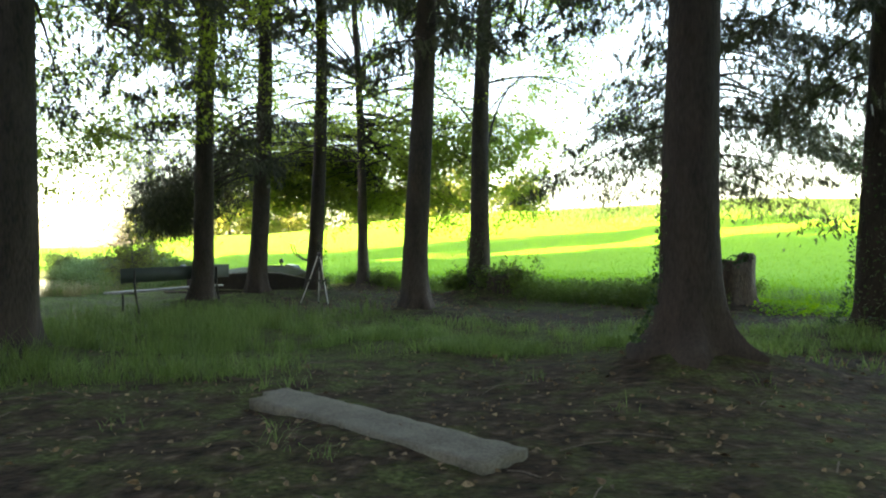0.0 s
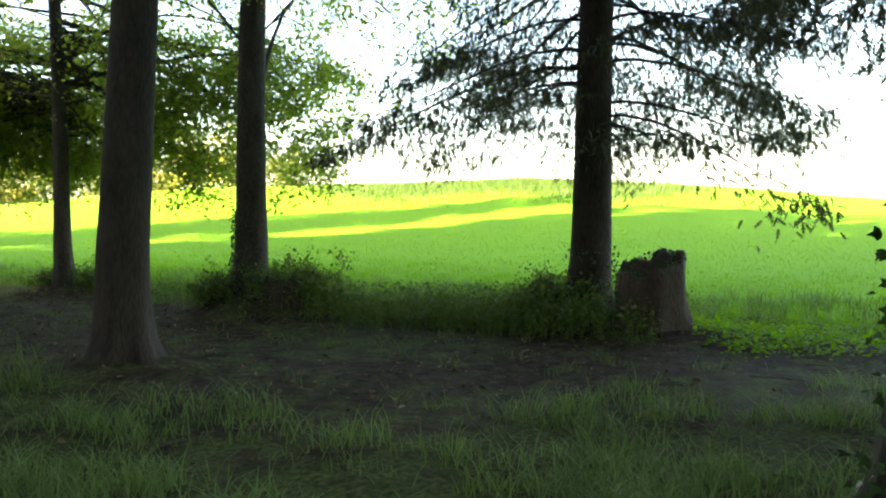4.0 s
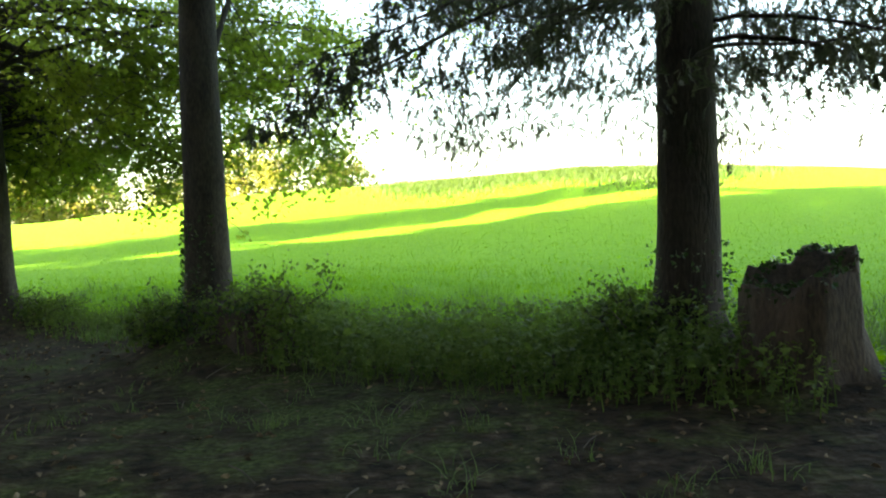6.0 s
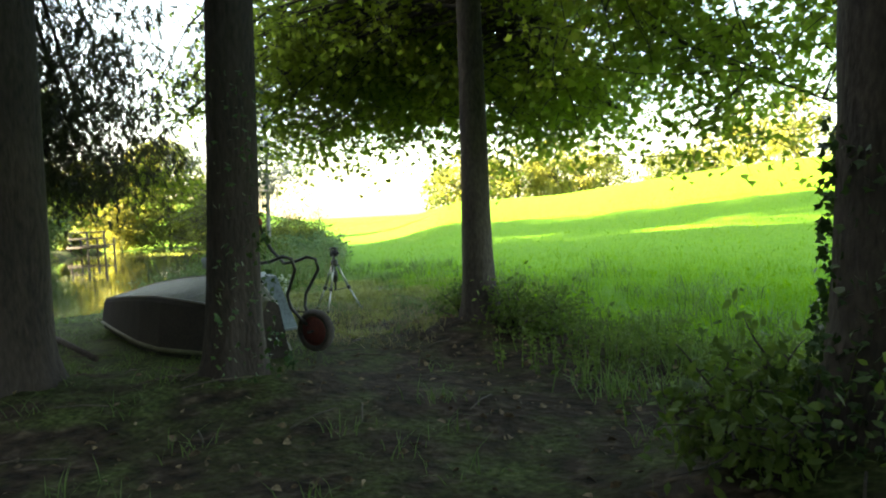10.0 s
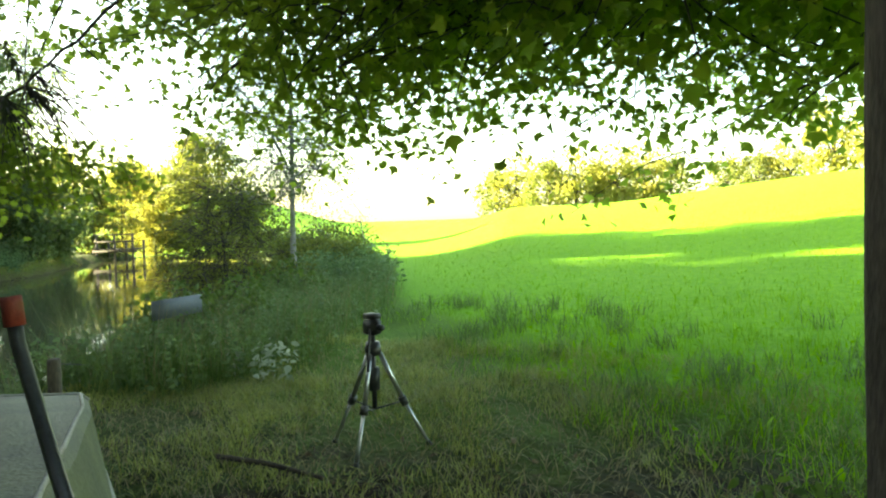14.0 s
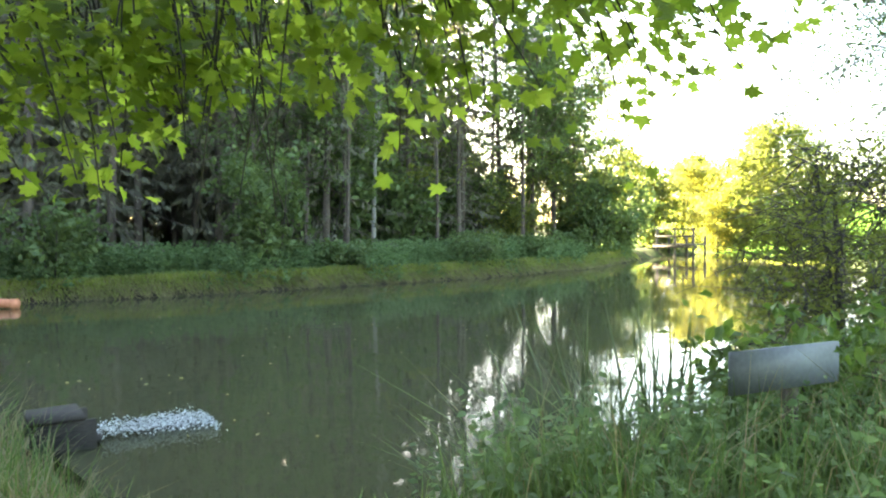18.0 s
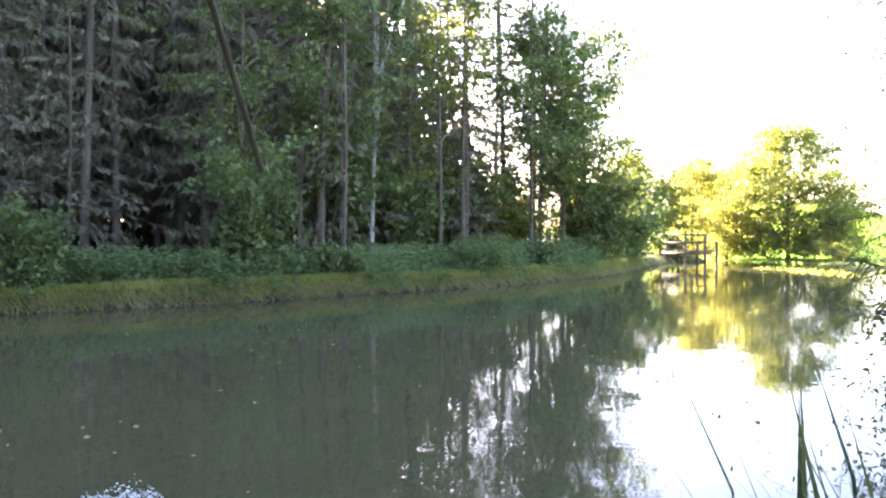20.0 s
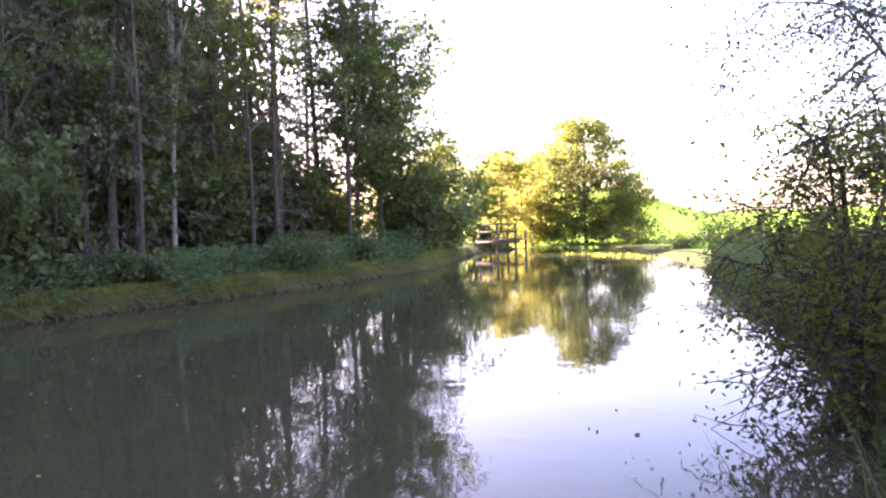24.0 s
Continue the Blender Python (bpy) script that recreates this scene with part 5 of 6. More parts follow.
gs, gl = Geo(), Geo()
p = scatter(21000, (-8, 11), (8, 23), strip)
herbs(gs, gl, p, 0.42, 0.058, _rr, 13, KITE)
stuff("undergrowth_stems", gs, M_NETTLE, "stems of weeds at the grove's edge", "weeds")
stuff("undergrowth_leaves", gl, M_NETTLE, "belt of leafy green weeds at the grove's edge", "weeds")
g = Geo()
p = scatter(9500, (-2.5, 12), (5.5, 17), lambda x, y: strip(x, y))
q = p + np.c_[_rr.normal(0, 0.1, (len(p), 2)), _rr.uniform(0.08, 0.5, len(p))]
leaves(g, q, np.c_[_rr.normal(0, 1, (len(p), 2)), _rr.normal(-0.1, 0.3, len(p))], _rr.uniform(0.04, 0.09, len(p)), MAPLELEAF, 1.1, 0.2, _rr, 1.8)
stuff("bramble_leaves", g, M_NETTLE, "broad lobed light green leaves among the weeds", "weeds")
g = Geo()
p = scatter(16000, (4.0, 11.6), (9.5, 17.0), lambda x, y: smooth(-3.4, -2.2, over_edge(x, y)) * smooth(0.8, 0.0, over_edge(x, y)) * smooth(4.0, 4.7, x) * smooth(9.4, 8.4, x) * smooth(11.6, 12.7, y))
leaves(g, p + np.c_[np.zeros((len(p), 2)), _rr.uniform(0.01, 0.09, len(p))], np.c_[_rr.normal(0, 1, (len(p), 2)), _rr.uniform(-0.1, 0.5, len(p))], _rr.uniform(0.04, 0.085, len(p)), OVAL, 1.2, 0.2, _rr, 2.0)
stuff("ground_cover", g, M_MEADOW, "low creeping green leaves beside the stump", "weeds")
for k, (x, y, h, w, n) in enumerate(((-0.85, 16.3, 0.8, 0.8, 3600), (-5.0, 20.0, 0.5, 0.6, 1900), (-6.1, 20.5, 0.4, 0.5, 1200), (3.0, 14.9, 0.6, 0.7, 1800), (-2.1, 16.8, 0.5, 0.5, 1400), (4.25, 14.3, 0.45, 0.5, 1200))):
    shrub("bramble", "low dark bramble tangle at a tree's foot", x, y, h, w, 0.065, n, M_NETTLE, 150 + k, OVAL, 16, 0.02, "bramble", "brambles of the grove")


def ivy(tree, r, n, z1, seed, a0, a1):
    x, y = TREES[tree]
    rr = np.random.default_rng(seed)
    th = thing("ivy", "dark ivy climbing the lower trunk", "ivy", pose(x, y, on_ground(x, y)), "ivy on the trunks")
    a, z = rr.uniform(radians(a0), radians(a1), n), z1 * rr.uniform(0, 1, n) ** 1.5
    rad = r * (1 + 0.8 * np.exp(-z / 0.3)) + rr.uniform(0.0, 0.07, n)
    q = np.stack([rad * np.cos(a) + 0.035 * z, rad * np.sin(a), z], -1)
    d = np.stack([np.cos(a), np.sin(a), rr.normal(-0.6, 0.5, n)], -1) + rr.normal(0, 0.4, (n, 3))
    part("foliage", leaves(Geo(), q, d, rr.uniform(0.025, 0.055, n), LOBED, 1.2, 0.15, rr), M_IVY, th, "", False)


ivy("F", 0.235, 700, 1.4, 1, 120, 300)
ivy("H", 0.33, 800, 2.6, 2, 120, 340)
ivy("G", 0.34, 240, 1.9, 3, 150, 210)
ivy("I", 0.34, 300, 0.9, 4, 180, 420)
ivy("C", 0.25, 260, 2.4, 5, -60, 60)


def stump(name, label, x, y, r, h, slope, seed, mat):
    rr = np.random.default_rng(seed)
    th = thing(name, label, "stump", pose(x, y, on_ground(x, y) - 0.25))
    sides = 26
    w = np.linspace(0, 2 * np.pi, sides, endpoint=False)
    v = []
    zs = [-0.15, 0.15, 0.3, 0.5, 0.75, 1.0]
    for i, u in enumerate(zs):
        top = h + 0.25 + slope * np.cos(w - 0.3) + 0.05 * np.sin(5 * w + seed) + 0.04 * np.sin(9 * w)
        z = u * top
        rad = r * (1 + 0.55 * np.exp(-max(u, 0) * 5) * (1 + 0.45 * np.cos(5 * w + seed)) + 0.06 * np.sin(7 * w + u * 3) + 0.04 * rr.normal(0, 1, sides))
        v.append(np.stack([rad * np.cos(w), rad * np.sin(w), z], -1))
    inner = v[-1] * [0.82, 0.82, 1] - [0, 0, 0.02]
    core = v[-1] * [0.45, 0.45, 1] - [0, 0, 0.16]
    v += [inner, core]
    n = len(v)
    i, j = np.meshgrid(np.arange(n - 1), np.arange(sides), indexing="ij")
    q = np.stack([i * sides + j, i * sides + (j + 1) % sides, (i + 1) * sides + (j + 1) % sides, (i + 1) * sides + j], -1).reshape(-1, 4)
    part("body", Geo().add(np.concatenate(v), q, np.array([(n - 1) * sides + np.arange(sides)])), mat, th)
    a = rr.uniform(0, 6.28, 420)
    rad = r * rr.uniform(0.6, 1.06, 420)
    top = h + 0.25 + slope * np.cos(a - 0.3)
    q = np.stack([rad * np.cos(a), rad * np.sin(a), top + rr.normal(0.0, 0.02, 420) - np.maximum(rad - r, 0) * 3], -1)
    tagged(part("moss", leaves(Geo(), q, rr.normal(0, 1, (420, 3)) + [0, 0, 0.6], rr.uniform(0.025, 0.05, 420), LOBED, 1.2, 0.1, rr), M_IVY, th, "small ivy leaves on the stump's top", False), kind="stuff")


stump("tree_stump", "tall dark broken tree stump with ivy on top", *STUMPS["S1"], 0.42, 0.74, 0.14, 4, M_STUMP)
stump("tree_stump", "low dark stump overgrown with brambles", *STUMPS["S2"], 0.42, 0.38, 0.05, 9, M_STUMP)

# ---- things of the grove ----
def build_slab():
    a, b = Vector((-1.92, 4.58)), Vector((0.42, 3.1))
    d = b - a
    m = (a + b) / 2
    th = thing("concrete_slab", "long weathered concrete slab lying in the grass", "slab", pose(m.x, m.y, on_ground(m.x, m.y), 1.0, 1.0, math.degrees(math.atan2(d.y, d.x))))
    bm = bmesh.new()
    bmesh.ops.create_grid(bm, x_segments=24, y_segments=6, size=0.5)
    L, W = d.length, 0.46
    r = random.Random(4)
    for v in bm.verts:
        v.co.x, v.co.y = v.co.x * L, v.co.y * W
        edge = abs(v.co.x) > L / 2 - 0.01 or abs(v.co.y) > W / 2 - 0.01
        v.co.z = 0.03 + r.uniform(-0.004, 0.004)
        if edge:
            v.co.x += r.uniform(-0.025, 0.02) + (0.12 if v.co.x < 0 and v.co.y < 0 else 0)
            v.co.y += r.uniform(-0.02, 0.02)
    ext = bmesh.ops.extrude_face_region(bm, geom=bm.faces[:])
    for v in [e for e in ext["geom"] if isinstance(e, bmesh.types.BMVert)]:
        v.co.z -= 0.14
    bmesh.ops.recalc_face_normals(bm, faces=bm.faces[:])
    part("panel", from_bm(Geo(), bm), M_SLAB, th)


build_slab()


def build_bench():
    a = Vector((-8.55, 11.75))
    u = Vector((1.03, 3.0)).normalized()
    th = thing("bench", "dark green wooden bench facing the pond", "bench", pose(a.x, a.y, on_ground(-8.4, 13.0) - 0.05, 0, 0, math.degrees(math.atan2(u.y, u.x))))
    L = 3.1
    part("backrest", box(Geo(), 0.12, L, -0.02, 0.02, 0.64, 0.95, None, 0.006), M_BENCH, th)
    for y0, y1 in ((0.06, 0.22), (0.245, 0.41)):
        part("seat_board", box(Geo(), 0.0, L - 0.1, y0, y1, 0.42, 0.46, None, 0.006), M_BENCHSEAT, th)
    for x in (0.42, L - 0.42):
        part("back_support", tube(Geo(), [(x, -0.04, 0.9), (x, -0.04, 0.6), (x + 0.02, -0.06, 0.3), (x + 0.06, -0.1, -0.08)], 0.022, 8), M_IRON, th)
        part("front_leg", tube(Geo(), [(x, 0.36, 0.42), (x + 0.01, 0.36, 0.2), (x + 0.02, 0.38, -0.08)], 0.022, 8), M_IRON, th)
        part("seat_bracket", box(Geo(), x - 0.02, x + 0.02, -0.05, 0.4, 0.385, 0.415, None, 0.004), M_IRON, th)


build_bench()


def build_boat():
    X = np.array([0.95, -0.31])
    O = np.array([-9.87, 18.98])
    th = thing("boat", "upturned grey-green flat-bottomed boat lying on the bank", "boat", pose(*O, 0, 0, 0, math.degrees(math.atan2(X[1], X[0]))))
    sec, n = [], 14
    for k in range(n):
        s = -0.65 + 3.9 * k / (n - 1)
        zc = np.interp(s, [-0.65, 0, 0.9, 1.9, 2.6, 3.25], [0.56, 0.63, 0.72, 0.79, 0.76, 0.60])
        w = np.interp(s, [-0.65, 0, 1.4, 2.1, 2.6, 3.0, 3.25], [0.84, 0.88, 0.93, 0.86, 0.62, 0.38, 0.16])
        chine = np.interp(s, [-0.65, 0.3, 1.4, 2.4, 3.25], [0.63, 0.57, 0.42, 0.24, 0.09])
        rail = np.interp(s, [-0.65, 0.9, 1.6, 2.4, 3.25], [0.67, 0.63, 0.58, 0.48, 0.20])
        b = -0.57 + (s + 0.65) * 0.96
        skew = 0.5 * (1 - k / (n - 1)) ** 2
        sec.append([(b, -0.83 * w, 0.02), (b, -0.86 * w, 0.10), (s, -0.80 * w, zc - 0.20), (s, -0.76 * w, zc - 0.15), (s, -0.07 * w, zc + 0.02), (s, chine - 0.04, zc), (s, chine, zc - 0.04), (b, rail, 0.10), (b, rail - 0.02, 0.02)])
        sec[-1] = [(px + skew * py, py, pz) for px, py, pz in sec[-1]]
    m = 9
    v = np.array(sec).reshape(-1, 3)
    i, j = np.meshgrid(np.arange(n - 1), np.arange(m - 1), indexing="ij")
    q = np.stack([i * m + j, (i + 1) * m + j, (i + 1) * m + j + 1, i * m + j + 1], -1).reshape(-1, 4)
    q = q.reshape(n - 1, m - 1, 4)
    def shell(faces):
        u, inv = np.unique(faces, return_inverse=True)
        return Geo().add(v[u], inv.reshape(np.shape(faces)))

    part("hull", shell(q[:, 3:6].reshape(-1, 4)), M_HULL, th, "", False)
    part("side_panel", shell(q[:, :3].reshape(-1, 4)), M_HULLSIDE, th, "side panel darker than the hull's bottom", False)
    part("side_panel", shell(q[:, 6:].reshape(-1, 4)), M_HULL, th, "", False)
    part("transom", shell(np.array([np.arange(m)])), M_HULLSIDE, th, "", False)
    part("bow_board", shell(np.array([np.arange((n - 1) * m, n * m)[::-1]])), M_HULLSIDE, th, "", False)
    for idx in (4, 5, 3):
        part("keel_strip" if idx == 4 else "chine_strip", tube(Geo(), np.array(sec)[:, idx] + [0, 0, 0.002], 0.011, 6), M_HULLEDGE, th, "pale worn strip along the hull")
    part("gunwale", tube(Geo(), np.array(sec)[:, 1], 0.022, 8), M_HULL, th)
    part("gunwale", tube(Geo(), np.array(sec)[:, 7], 0.03, 8), M_HULLEDGE, th)
    part("transom_edge", tube(Geo(), np.array(sec)[0, 2:7], 0.014, 6), M_HULLEDGE, th)
    for k, (x0, y0, x1, y1) in enumerate(((-11.3, 17.9, -8.6, 17.2), (-9.6, 20.3, -8.8, 20.5))):
        t2 = thing("timber", "dark old timber lying under the boat", "timber", pose(0, 0, 0))
        part("beam", tube(Geo(), [(x0, y0, on_ground(x0, y0) + 0.05), ((x0 + x1) / 2, (y0 + y1) / 2, on_ground((x0 + x1) / 2, (y0 + y1) / 2) + 0.06), (x1, y1, on_ground(x1, y1) + 0.05)], [0.04 - 0.022 * k, 0.035 - 0.018 * k, 0.03 - 0.018 * k], 9), M_STUMP, t2)


build_boat()


def build_barrow():
    W = np.array([-6.52, 18.3, 0.29])
    th = thing("wheelbarrow", "upturned wheelbarrow leaning on the boat, red wheel hub and black tubes", "wheelbarrow", pose(0, 0, 0))
    right = np.array([(-7.35, 18.38, 1.405), (-7.34, 18.385, 1.315), (-7.28, 18.40, 1.155), (-7.17, 18.385, 1.06), (-7.06, 18.365, 1.0), (-6.96, 18.34, 0.945), (-6.80, 18.34, 0.965), (-6.64, 18.35, 1.01), (-6.585, 18.41, 0.985), (-6.62, 18.48, 0.88), (-6.84, 18.5, 0.62), (-6.78, 18.42, 0.50), (-6.60, 18.34, 0.34)])
    off = np.array([0.05, -0.36, 0.03])
    left = right + off * np.r_[np.ones(10), 0.8, 0.6, 0.25][:, None]
    for t in (right, left):
        tb = part("frame_tube", tube(Geo(), t, 0.017, 10), M_BLACK, th)
        part("grip", tube(Geo(), [t[0] + (t[0] - t[1]) * 0.15, t[0], t[1] * 0.6 + t[0] * 0.4], 0.023, 12), M_RED, tb, "faded red rubber grip")
    axis = unit(off)
    ax = np.array([axis[0], axis[1], 0.0])
    ax /= np.linalg.norm(ax)
    fwd = np.array([-ax[1], ax[0], 0])
    turn = Matrix(((fwd[0], 0, ax[0], W[0]), (fwd[1], 0, ax[1], W[1]), (0, 1, 0, W[2]), (0, 0, 0, 1)))
    wheel = part("wheel", lathe([(0.02, -0.05), (0.10, -0.03), (0.145, -0.025), (0.15, 0.025), (0.10, 0.03), (0.02, 0.05)], turn), M_RUST, th, "rusty dark red wheel disc")
    part("tyre", lathe([(0.145, -0.035), (0.175, -0.05), (0.2, -0.035), (0.212, 0), (0.2, 0.035), (0.175, 0.05), (0.145, 0.035), (0.14, 0.0), (0.145, -0.035)], turn), M_RUBBER, wheel)
    part("axle", tube(Geo(), [W - ax * 0.13, W + ax * 0.13], 0.012, 8), M_IRON, wheel)
    # tray: bottom up, its rim below
    d = np.array([-1.0, 0.22, 0.0])
    d /= np.linalg.norm(d)
    s = np.array([d[1], -d[0], 0])
    g = Geo()
    o = np.array([-7.18, 18.31, -0.04])
    up = [(0.10, 0.15, 0.84), (0.36, 0.16, 0.88)]
    lo = [(-0.12, 0.24, 0.30), (0.62, 0.26, 0.40)]
    v = []
    for e in (0, 0.02):
        for (x, w, z) in up + lo:
            for k in (-1, 1):
                v.append(o + d * x + s * k * (w - e) + [0, 0, z - e])
    fq = [(0, 1, 3, 2), (0, 2, 6, 4), (1, 5, 7, 3), (0, 4, 5, 1), (2, 3, 7, 6)]
    fq += [tuple(8 + i for i in f[::-1]) for f in fq] + [(4, 6, 14, 12), (6, 7, 15, 14), (7, 5, 13, 15), (5, 4, 12, 13)]
    part("tray", g.add(v, np.array(fq)), M_TRAY, th, "dented pale blue-grey steel tray", False)
    part("tray_rim", tube(Geo(), [v[4], v[6], v[7], v[5], v[4]], 0.012, 6), M_TRAY, th)


def lathe(profile, m, sides=32):
    w = np.linspace(0, 2 * np.pi, sides, endpoint=False)
    v = np.array([[(r * math.cos(a), r * math.sin(a), z) for a in w] for r, z in profile]).reshape(-1, 3)
    v = np.array([tuple(m @ Vector(p)) for p in v])
    n = len(profile)
    i, j = np.meshgrid(np.arange(n - 1), np.arange(sides), indexing="ij")
    q = np.stack([i * sides + j, i * sides + (j + 1) % sides, (i + 1) * sides + (j + 1) % sides, (i + 1) * sides + j], -1).reshape(-1, 4)
    g = Geo()
    return g.add(v, q)


build_barrow()


def tripod(name, label, x, y, top, feet, leg_mat, head_mat, thick=0.016, head=True, spread=0.42):
    z0 = on_ground(x, y)
    th = thing(name, label, "tripod", pose(x, y, z0))
    hub = np.array([0, 0, top - 0.22])
    part("centre_column", tube(Geo(), [(0, 0, top - 0.62), (0, 0, top - 0.10)], 0.017, 12), head_mat, th)
    part("hub", lathe([(0.0, -0.04), (0.05, -0.04), (0.055, 0.0), (0.045, 0.05), (0.0, 0.05)], Matrix.Translation(hub)), head_mat, th)
    joints = []
    for fx, fy in feet:
        f = np.array([fx, fy, on_ground(x + fx, y + fy) - z0])
        j = hub + (f - hub) * spread * 1.25
        up = unit(f - hub)
        upper = part("leg", tube(Geo(), [hub + up * 0.03 + unit(np.array([fx, fy, 0])) * 0.03, j], thick, 10), leg_mat, th)
        part("clamp", tube(Geo(), [j - up * 0.03, j + up * 0.03], thick * 1.7, 10), head_mat, upper, "black plastic leg clamp")
        part("lower_leg", tube(Geo(), [j, f], thick * 0.75, 10), leg_mat, upper)
        part("foot", tube(Geo(), [f - up * 0.04, f], [thick * 0.9, thick * 1.3], 10), head_mat, upper, "black rubber foot")
        joints.append(j)
        part("brace", tube(Geo(), [np.array([0, 0, j[2] - 0.03]), j], 0.006, 6), head_mat, th)
    if head:
        hd = part("head", box(Geo(), -0.055, 0.055, -0.045, 0.045, top - 0.12, top - 0.02, None, 0.012), head_mat, th, "black pan head")
        part("plate", box(Geo(), -0.05, 0.05, -0.04, 0.04, top - 0.015, top + 0.02, None, 0.004), head_mat, hd)
        part("knob", tube(Geo(), [(0.05, 0, top - 0.07), (0.10, 0, top - 0.07)], [0.022, 0.018], 10), head_mat, hd)
        part("pan_handle", tube(Geo(), [(0.02, -0.04, top - 0.08), (0.06, -0.10, top - 0.2), (0.09, -0.14, top - 0.34)], 0.009, 8), head_mat, hd)
        part("crank_box", box(Geo(), -0.03, 0.03, -0.035, 0.035, top - 0.5, top - 0.34, None, 0.008), head_mat, th)
    return th


tripod("camera_tripod", "aluminium camera tripod with a black head on the grass", -8.95, 21.1, 0.94, ((0.08, -0.27), (-0.42, 0.0), (0.17, 0.36)), M_ALU, M_BLACK)
tripod("camera_tripod", "pale tripod with long white legs standing by a spruce", -5.1, 14.48, 1.42, ((-0.2, 0.42), (0.36, -0.42), (-0.42, -0.2)), M_WHITE, M_BLACK, 0.014)

# ---- grass of the grove and the meadow's edge ----
def clear(x, y):
    ok = np.ones_like(x)
    for tx, ty in list(TREES.values()) + list(STUMPS.values()):
        ok = ok * ((x - tx) ** 2 + (y - ty) ** 2 > 0.5 ** 2)
    u, v = (x + 0.75) * 0.845 - (y - 3.84) * 0.534, (x + 0.75) * 0.534 + (y - 3.84) * 0.845
    ok = ok * ~((np.abs(u) < 1.45) & (np.abs(v) < 0.36))
    return ok


def patchy(x, y):
    """Uneven growth, in patches of half a metre to two metres."""
    return smooth(-0.35, 0.45, np.sin(x * 1.9 + 1.7 * np.sin(y * 1.3)) * np.sin(y * 2.3 + 1.1 * np.sin(x * 1.5)) + 0.35 * np.sin(x * 5.3 + y * 2.0) * np.sin(y * 4.6 - x))


def grove(x, y):
    t = turf_at(x, y)
    return np.maximum(smooth(0.34, 0.8, t) * (0.25 + 0.75 * patchy(x, y)), 0.06 + 0.4 * smooth(-6, -8, x)) * smooth(1.2, 0.2, over_edge(x, y)) * smooth(0.4, 1.2, from_pond(x, y)) * clear(x, y) * (from_far(x, y) < 0)


g = Geo()
p = clumped(140000, (-14, 0.5), (8, 22), grove, 20, 0.085)
blades(g, p, _rr.uniform(0.04, 0.19, len(p)) * (1 - 0.4 * smooth(-6, -8, p[:, 0])), 0.0035, 1.5, _rr)
stuff("grove_grass", g, M_GRASS, "thin tufty grass on the shaded grove floor", "grass")
g = Geo()
p = clumped(40000, (-10.5, 4.5), (-2.8, 12.5), lambda x, y: np.exp(-(((x + 5.6) / 2.2) ** 2 + ((y - 8.3) / 3.0) ** 2)) * patchy(x, y) * clear(x, y), 22, 0.13)
blades(g, p, _rr.uniform(0.2, 0.5, len(p)), 0.0055, 0.7, _rr)
stuff("long_grass", g, M_GRASS, "long soft grass between the slab and the bench", "grass")

g = Geo()
p = np.r_[clumped(30000, (-3, 6.8), (5.5, 11.0), lambda x, y: (0.2 + 0.8 * np.exp(-((y - 8.6) / 1.3) ** 2)) * patchy(x, y) * clear(x, y), 24, 0.1), clumped(22000, (-8, 4.0), (0.5, 10.0), lambda x, y: smooth(0.3, 0.7, turf_at(x, y)) * patchy(x, y) * clear(x, y), 24, 0.11), clumped(12000, (-5, 17.5), (0, 21), lambda x, y: smooth(-1.8, -0.3, over_edge(x, y)) * smooth(-4.7, -3.2, x) * smooth(17.6, 19.2, y) * patchy(x, y) * clear(x, y), 20, 0.12)]
blades(g, p, _rr.uniform(0.08, 0.27, len(p)), 0.005, 1.1, _rr)
stuff("grass_tufts", g, M_LITTUFT, "separate light green grass tufts on the shaded soil", "grass")


def meadow_near(x, y):
    oe = over_edge(x, y)
    d = np.minimum(np.hypot(x + 6, y - 18), np.hypot(x - 1.0, y - 11.5))
    return smooth(-0.2, 0.8, oe) * (1 - 0.85 * trodden(x, y)) * smooth(16, 3, d) ** 1.3 * smooth(1.0, 2.5, from_pond(x, y)) * clear(x, y)


g = Geo()
p = clumped(250000, (-18, 10), (14, 34), meadow_near, 12, 0.14)
blades(g, p, _rr.uniform(0.07, 0.26, len(p)), 0.0042, 1.0, _rr)
stuff("meadow_grass", g, M_MEADOW, "fresh green meadow grass beyond the trees", "grass")
g = Geo()
p = scatter(60000, (-26, 18), (32, 62), lambda x, y: smooth(1.0, 3.0, over_edge(x, y)) * smooth(2.0, 5.0, from_pond(x, y)) * smooth(48, 12, np.hypot(x + 3, y - 15)) ** 1.5)
blades(g, p, _rr.uniform(0.05, 0.12, len(p)), 0.008, 1.6, _rr)
stuff("long_meadow_grass", g, M_MEADOW, "tufted green grass farther out on the meadow", "grass")
g = Geo()
p = clumped(34000, (-14, 12), (9, 28), lambda x, y: smooth(-0.3, 0.6, over_edge(x, y)) * smooth(5.5, 1.0, over_edge(x, y)) * (1 - 0.6 * trodden(x, y)) * smooth(1.5, 3.0, from_pond(x, y)) * clear(x, y), 26, 0.11)
blades(g, p, _rr.uniform(0.12, 0.36, len(p)), 0.0065, 0.9, _rr)
stuff("coarse_tufts", g, M_GRASS, "coarse tufts of broad-bladed grass along the meadow's edge", "grass")
g = Geo()
p = scatter(2600, (-16, 13), (10, 27), lambda x, y: smooth(0.0, 0.8, over_edge(x, y)) * smooth(1.5, 3, from_pond(x, y)))
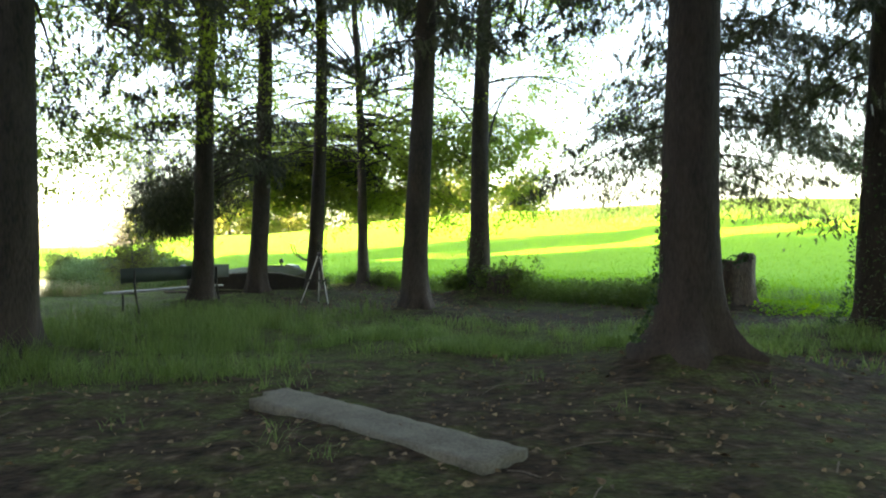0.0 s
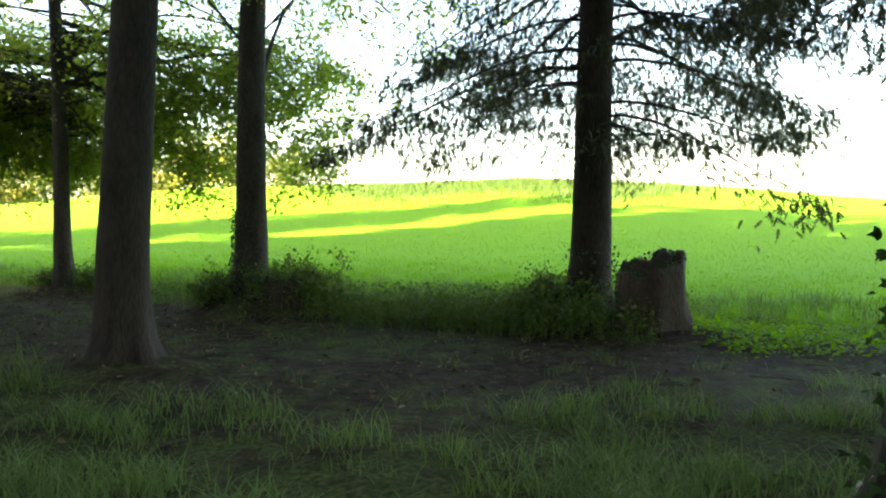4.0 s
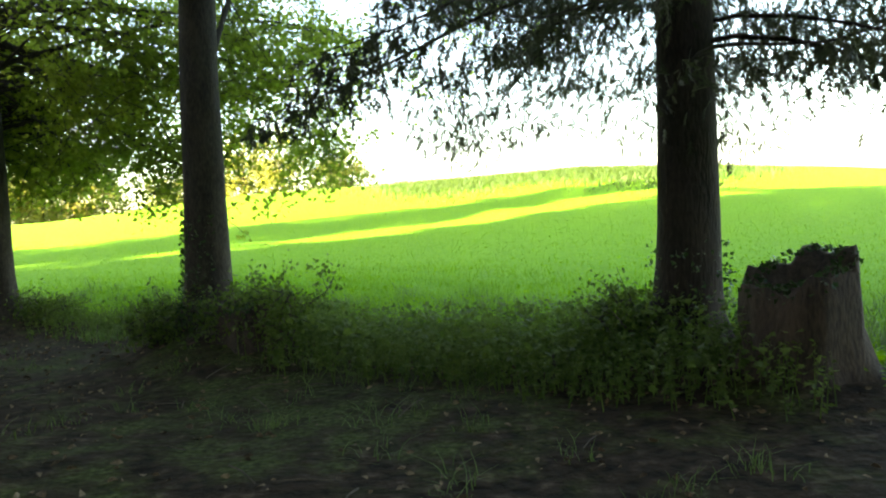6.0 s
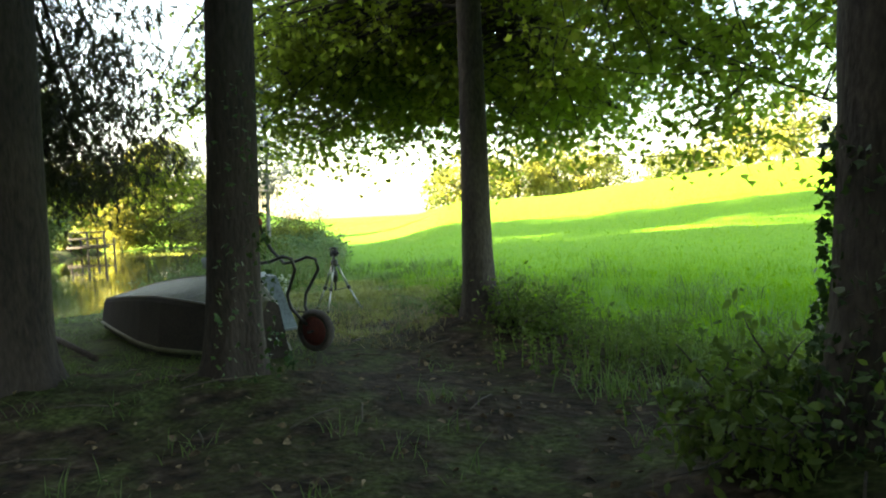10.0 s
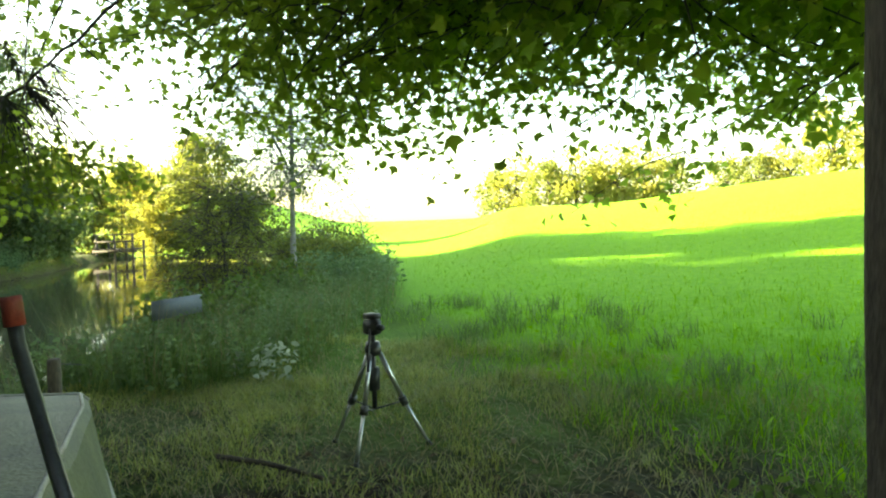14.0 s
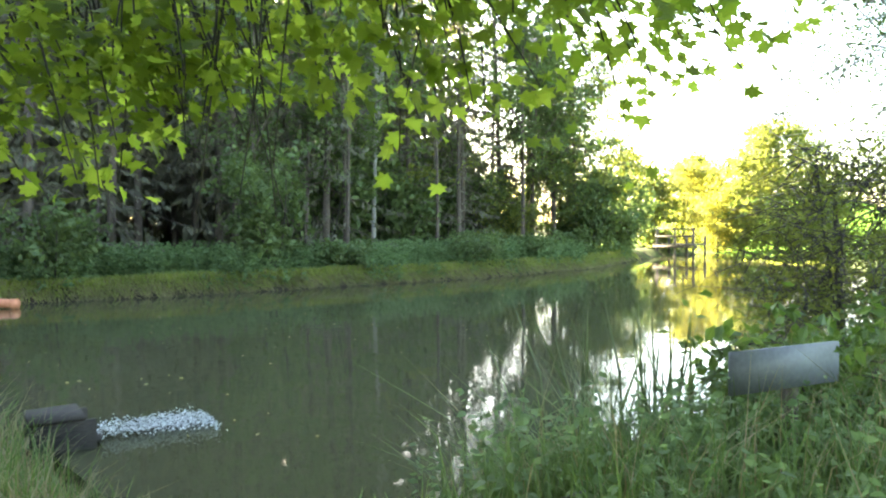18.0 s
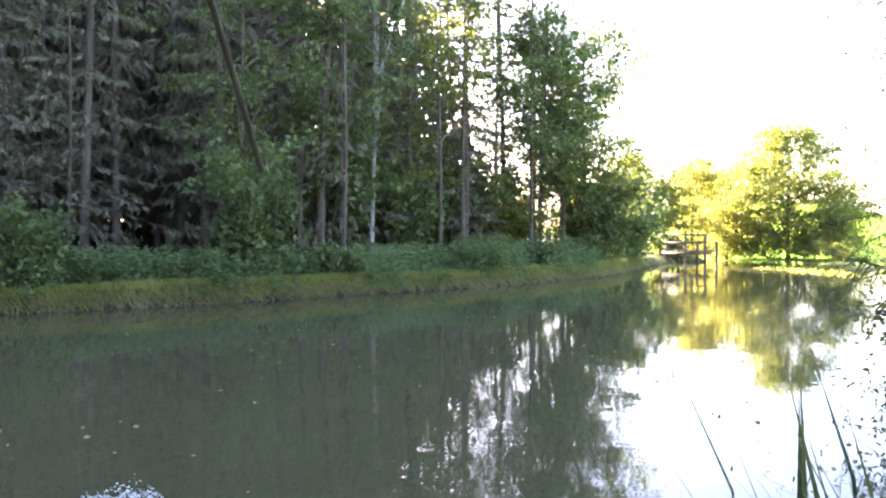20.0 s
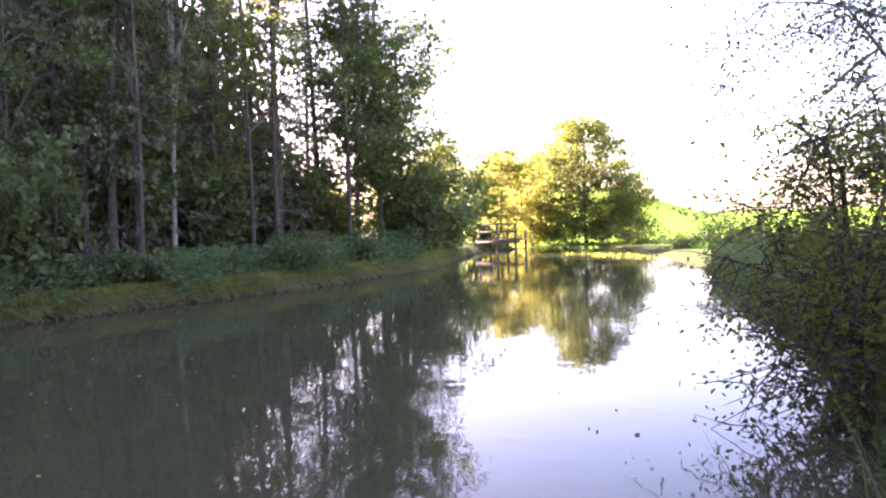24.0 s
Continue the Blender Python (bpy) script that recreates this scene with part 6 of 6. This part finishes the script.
leaves(g, p + np.c_[np.zeros((len(p), 2)), _rr.uniform(0.02, 0.14, len(p))], np.c_[_rr.normal(0, 1, (len(p), 2)), _rr.uniform(0.1, 0.9, len(p))], _rr.uniform(0.05, 0.11, len(p)), OVAL, 0.9, 0.2, _rr)
stuff("dock_leaves", g, M_MEADOW, "broad weed leaves in the meadow grass", "weeds")
g = Geo()
p = scatter(9000, (-12, 0), (8, 22), lambda x, y: smooth(0.85, 0.2, turf_at(x, y)) * smooth(1.0, 0.0, over_edge(x, y)))
leaves(g, p + [0, 0, 0.012], np.c_[_rr.normal(0, 1, (len(p), 2)), _rr.normal(0, 0.2, len(p))], _rr.uniform(0.03, 0.085, len(p)), OVAL, 1.1, 0.3, _rr)
stuff("fallen_leaves", g, M_LITTER, "brown fallen leaves on the bare soil", "leaves")
g = Geo()
for k in range(260):
    a = _rr.uniform((-10, 1), (7, 20))
    if over_edge(a[0], a[1]) > 0:
        continue
    t, ln = _rr.uniform(0, 6.28), _rr.uniform(0.15, 0.6)
    b = a + ln * np.array([math.cos(t), math.sin(t)])
    tube(g, [(a[0], a[1], on_ground(*a) + 0.015), ((a[0] + b[0]) / 2, (a[1] + b[1]) / 2, on_ground(*((a + b) / 2)) + 0.03), (b[0], b[1], on_ground(*b) + 0.015)], 0.006, 4, False)
stuff("fallen_twigs", g, M_WOOD, "thin dead twigs scattered on the soil", "twigs")

g = Geo()
p = clumped(90000, (-13, 18.8), (-5.5, 25), lambda x, y: smooth(-0.6, 0.5, np.sin(x * 2.1 + 1.3 * np.sin(y * 1.7)) * np.sin(y * 2.6 + x)) * smooth(-5.6, -7.2, x) * smooth(0.6, 1.6, from_pond(x, y)) * smooth(3.5, 1.5, over_edge(x, y)) * (0.35 + 0.65 * turf_at(x, y)) * clear(x, y) * smooth(19.2, 20.2, y + 0.2 * (x + 8)), 13, 0.07)
blades(g, p, _rr.uniform(0.03, 0.13, len(p)), 0.004, 1.2, _rr)
hay = Geo()
p2 = scatter(9000, (-12, 18.8), (-5.2, 24), lambda x, y: smooth(-5.4, -6.4, x) * smooth(0.8, 1.6, from_pond(x, y)) * smooth(1.8, 0.2, over_edge(x, y)) * clear(x, y))
blades(hay, p2, _rr.uniform(0.03, 0.09, len(p2)), 0.004, 2.4, _rr)
stuff("dry_mown_grass", hay, M_DRY, "dry pale cut grass lying on the soil round the tripod", "grass")
stuff("short_grass", g, M_TURF, "short patchy brownish-green grass round the tripod", "grass")

# ---- far beyond the meadow ----
g = Geo()
yaw = np.radians(_rr.uniform(-30, -3, 24000) + _rr.normal(0, 2.2, 24000))
rad = 40 + 28 * _rr.uniform(0, 1, 24000) ** 0.6 + _rr.normal(0, 3.5, 24000) + 3 * np.sin(yaw * 17)
x, y = -2 - rad * np.sin(yaw), 13 + rad * np.cos(yaw)
p = np.stack([x, y, height(x, y)], -1)
blades(g, p, _rr.uniform(0.2, 0.8, len(p)) * smooth(34, 52, rad + _rr.normal(0, 2, len(p))), 0.03, 0.8, _rr)
stuff("tall_weeds", g, M_NETTLE, "patch of tall dark green weeds on the rise", "weeds")


def far_tree(seed, h, w, m):
    rr = np.random.default_rng(seed)
    th = thing("distant_tree", "rounded leafy tree far across the meadow", "tree", group="distant trees")
    n = 34
    a, u = rr.uniform(0, 6.28, n), rr.uniform(0, 1, n)
    r = w * np.sqrt(rr.uniform(0.1, 1, n)) * np.sin(np.pi * (0.15 + 0.78 * u)) ** 0.6
    tips = np.stack([r * np.cos(a), r * np.sin(a), h * (0.08 + 0.9 * u)], -1)
    tw, lf = Geo(), Geo()
    tube(tw, [(0, 0, -0.5), (0, 0, h * 0.4), (0, 0, h * 0.85)], [0.35, 0.25, 0.08], 8)
    for t in tips:
        limb(tw, rr, (0, 0, h * 0.3), t, 0.09, 0.03, 0.05, 4)
        k = 60
        leaves(lf, t + rr.normal(0, 0.17 * w, (k, 3)), rr.normal(0, 1, (k, 3)), 0.75 * rr.uniform(0.6, 1.3, k), KITE, 1.2, 0.1, rr)
    part("trunk", tw, M_BARK2, th)
    part("crown", lf, m, th, "", False)
    return th


fa = [far_tree(201, 11, 6.0, M_SUNNY), far_tree(202, 12, 5.0, M_SUNNY), far_tree(203, 9, 5.5, M_WILLOW)]


def put_far(ob, yaw_deg, r, first):
    a = radians(yaw_deg)
    x, y = -2 - r * math.sin(a), 13 + r * math.cos(a)
    m = pose(x, y, on_ground(x, y) - 0.3, 0, 0, yaw_deg * 7 % 360)
    if first:
        ob.matrix_world = m
    else:
        copy_thing(ob, m)


put_far(fa[0], 8.5, 128, True)
put_far(fa[1], 26.0, 150, True)
put_far(fa[2], 31.0, 150, True)
for k, (yw, r, i) in enumerate(((11.5, 135, 1), (22, 170, 2), (24, 160, 1), (27.5, 165, 2), (29, 150, 0), (33.5, 160, 1), (35, 165, 2), (14, 190, 1), (16, 190, 2), (18, 195, 2), (5, 170, 2), (3, 175, 1), (58, 170, 1), (62, 180, 2), (66, 170, 1), (70, 160, 2), (75, 160, 1))):
    put_far(fa[i], yw, r, False)
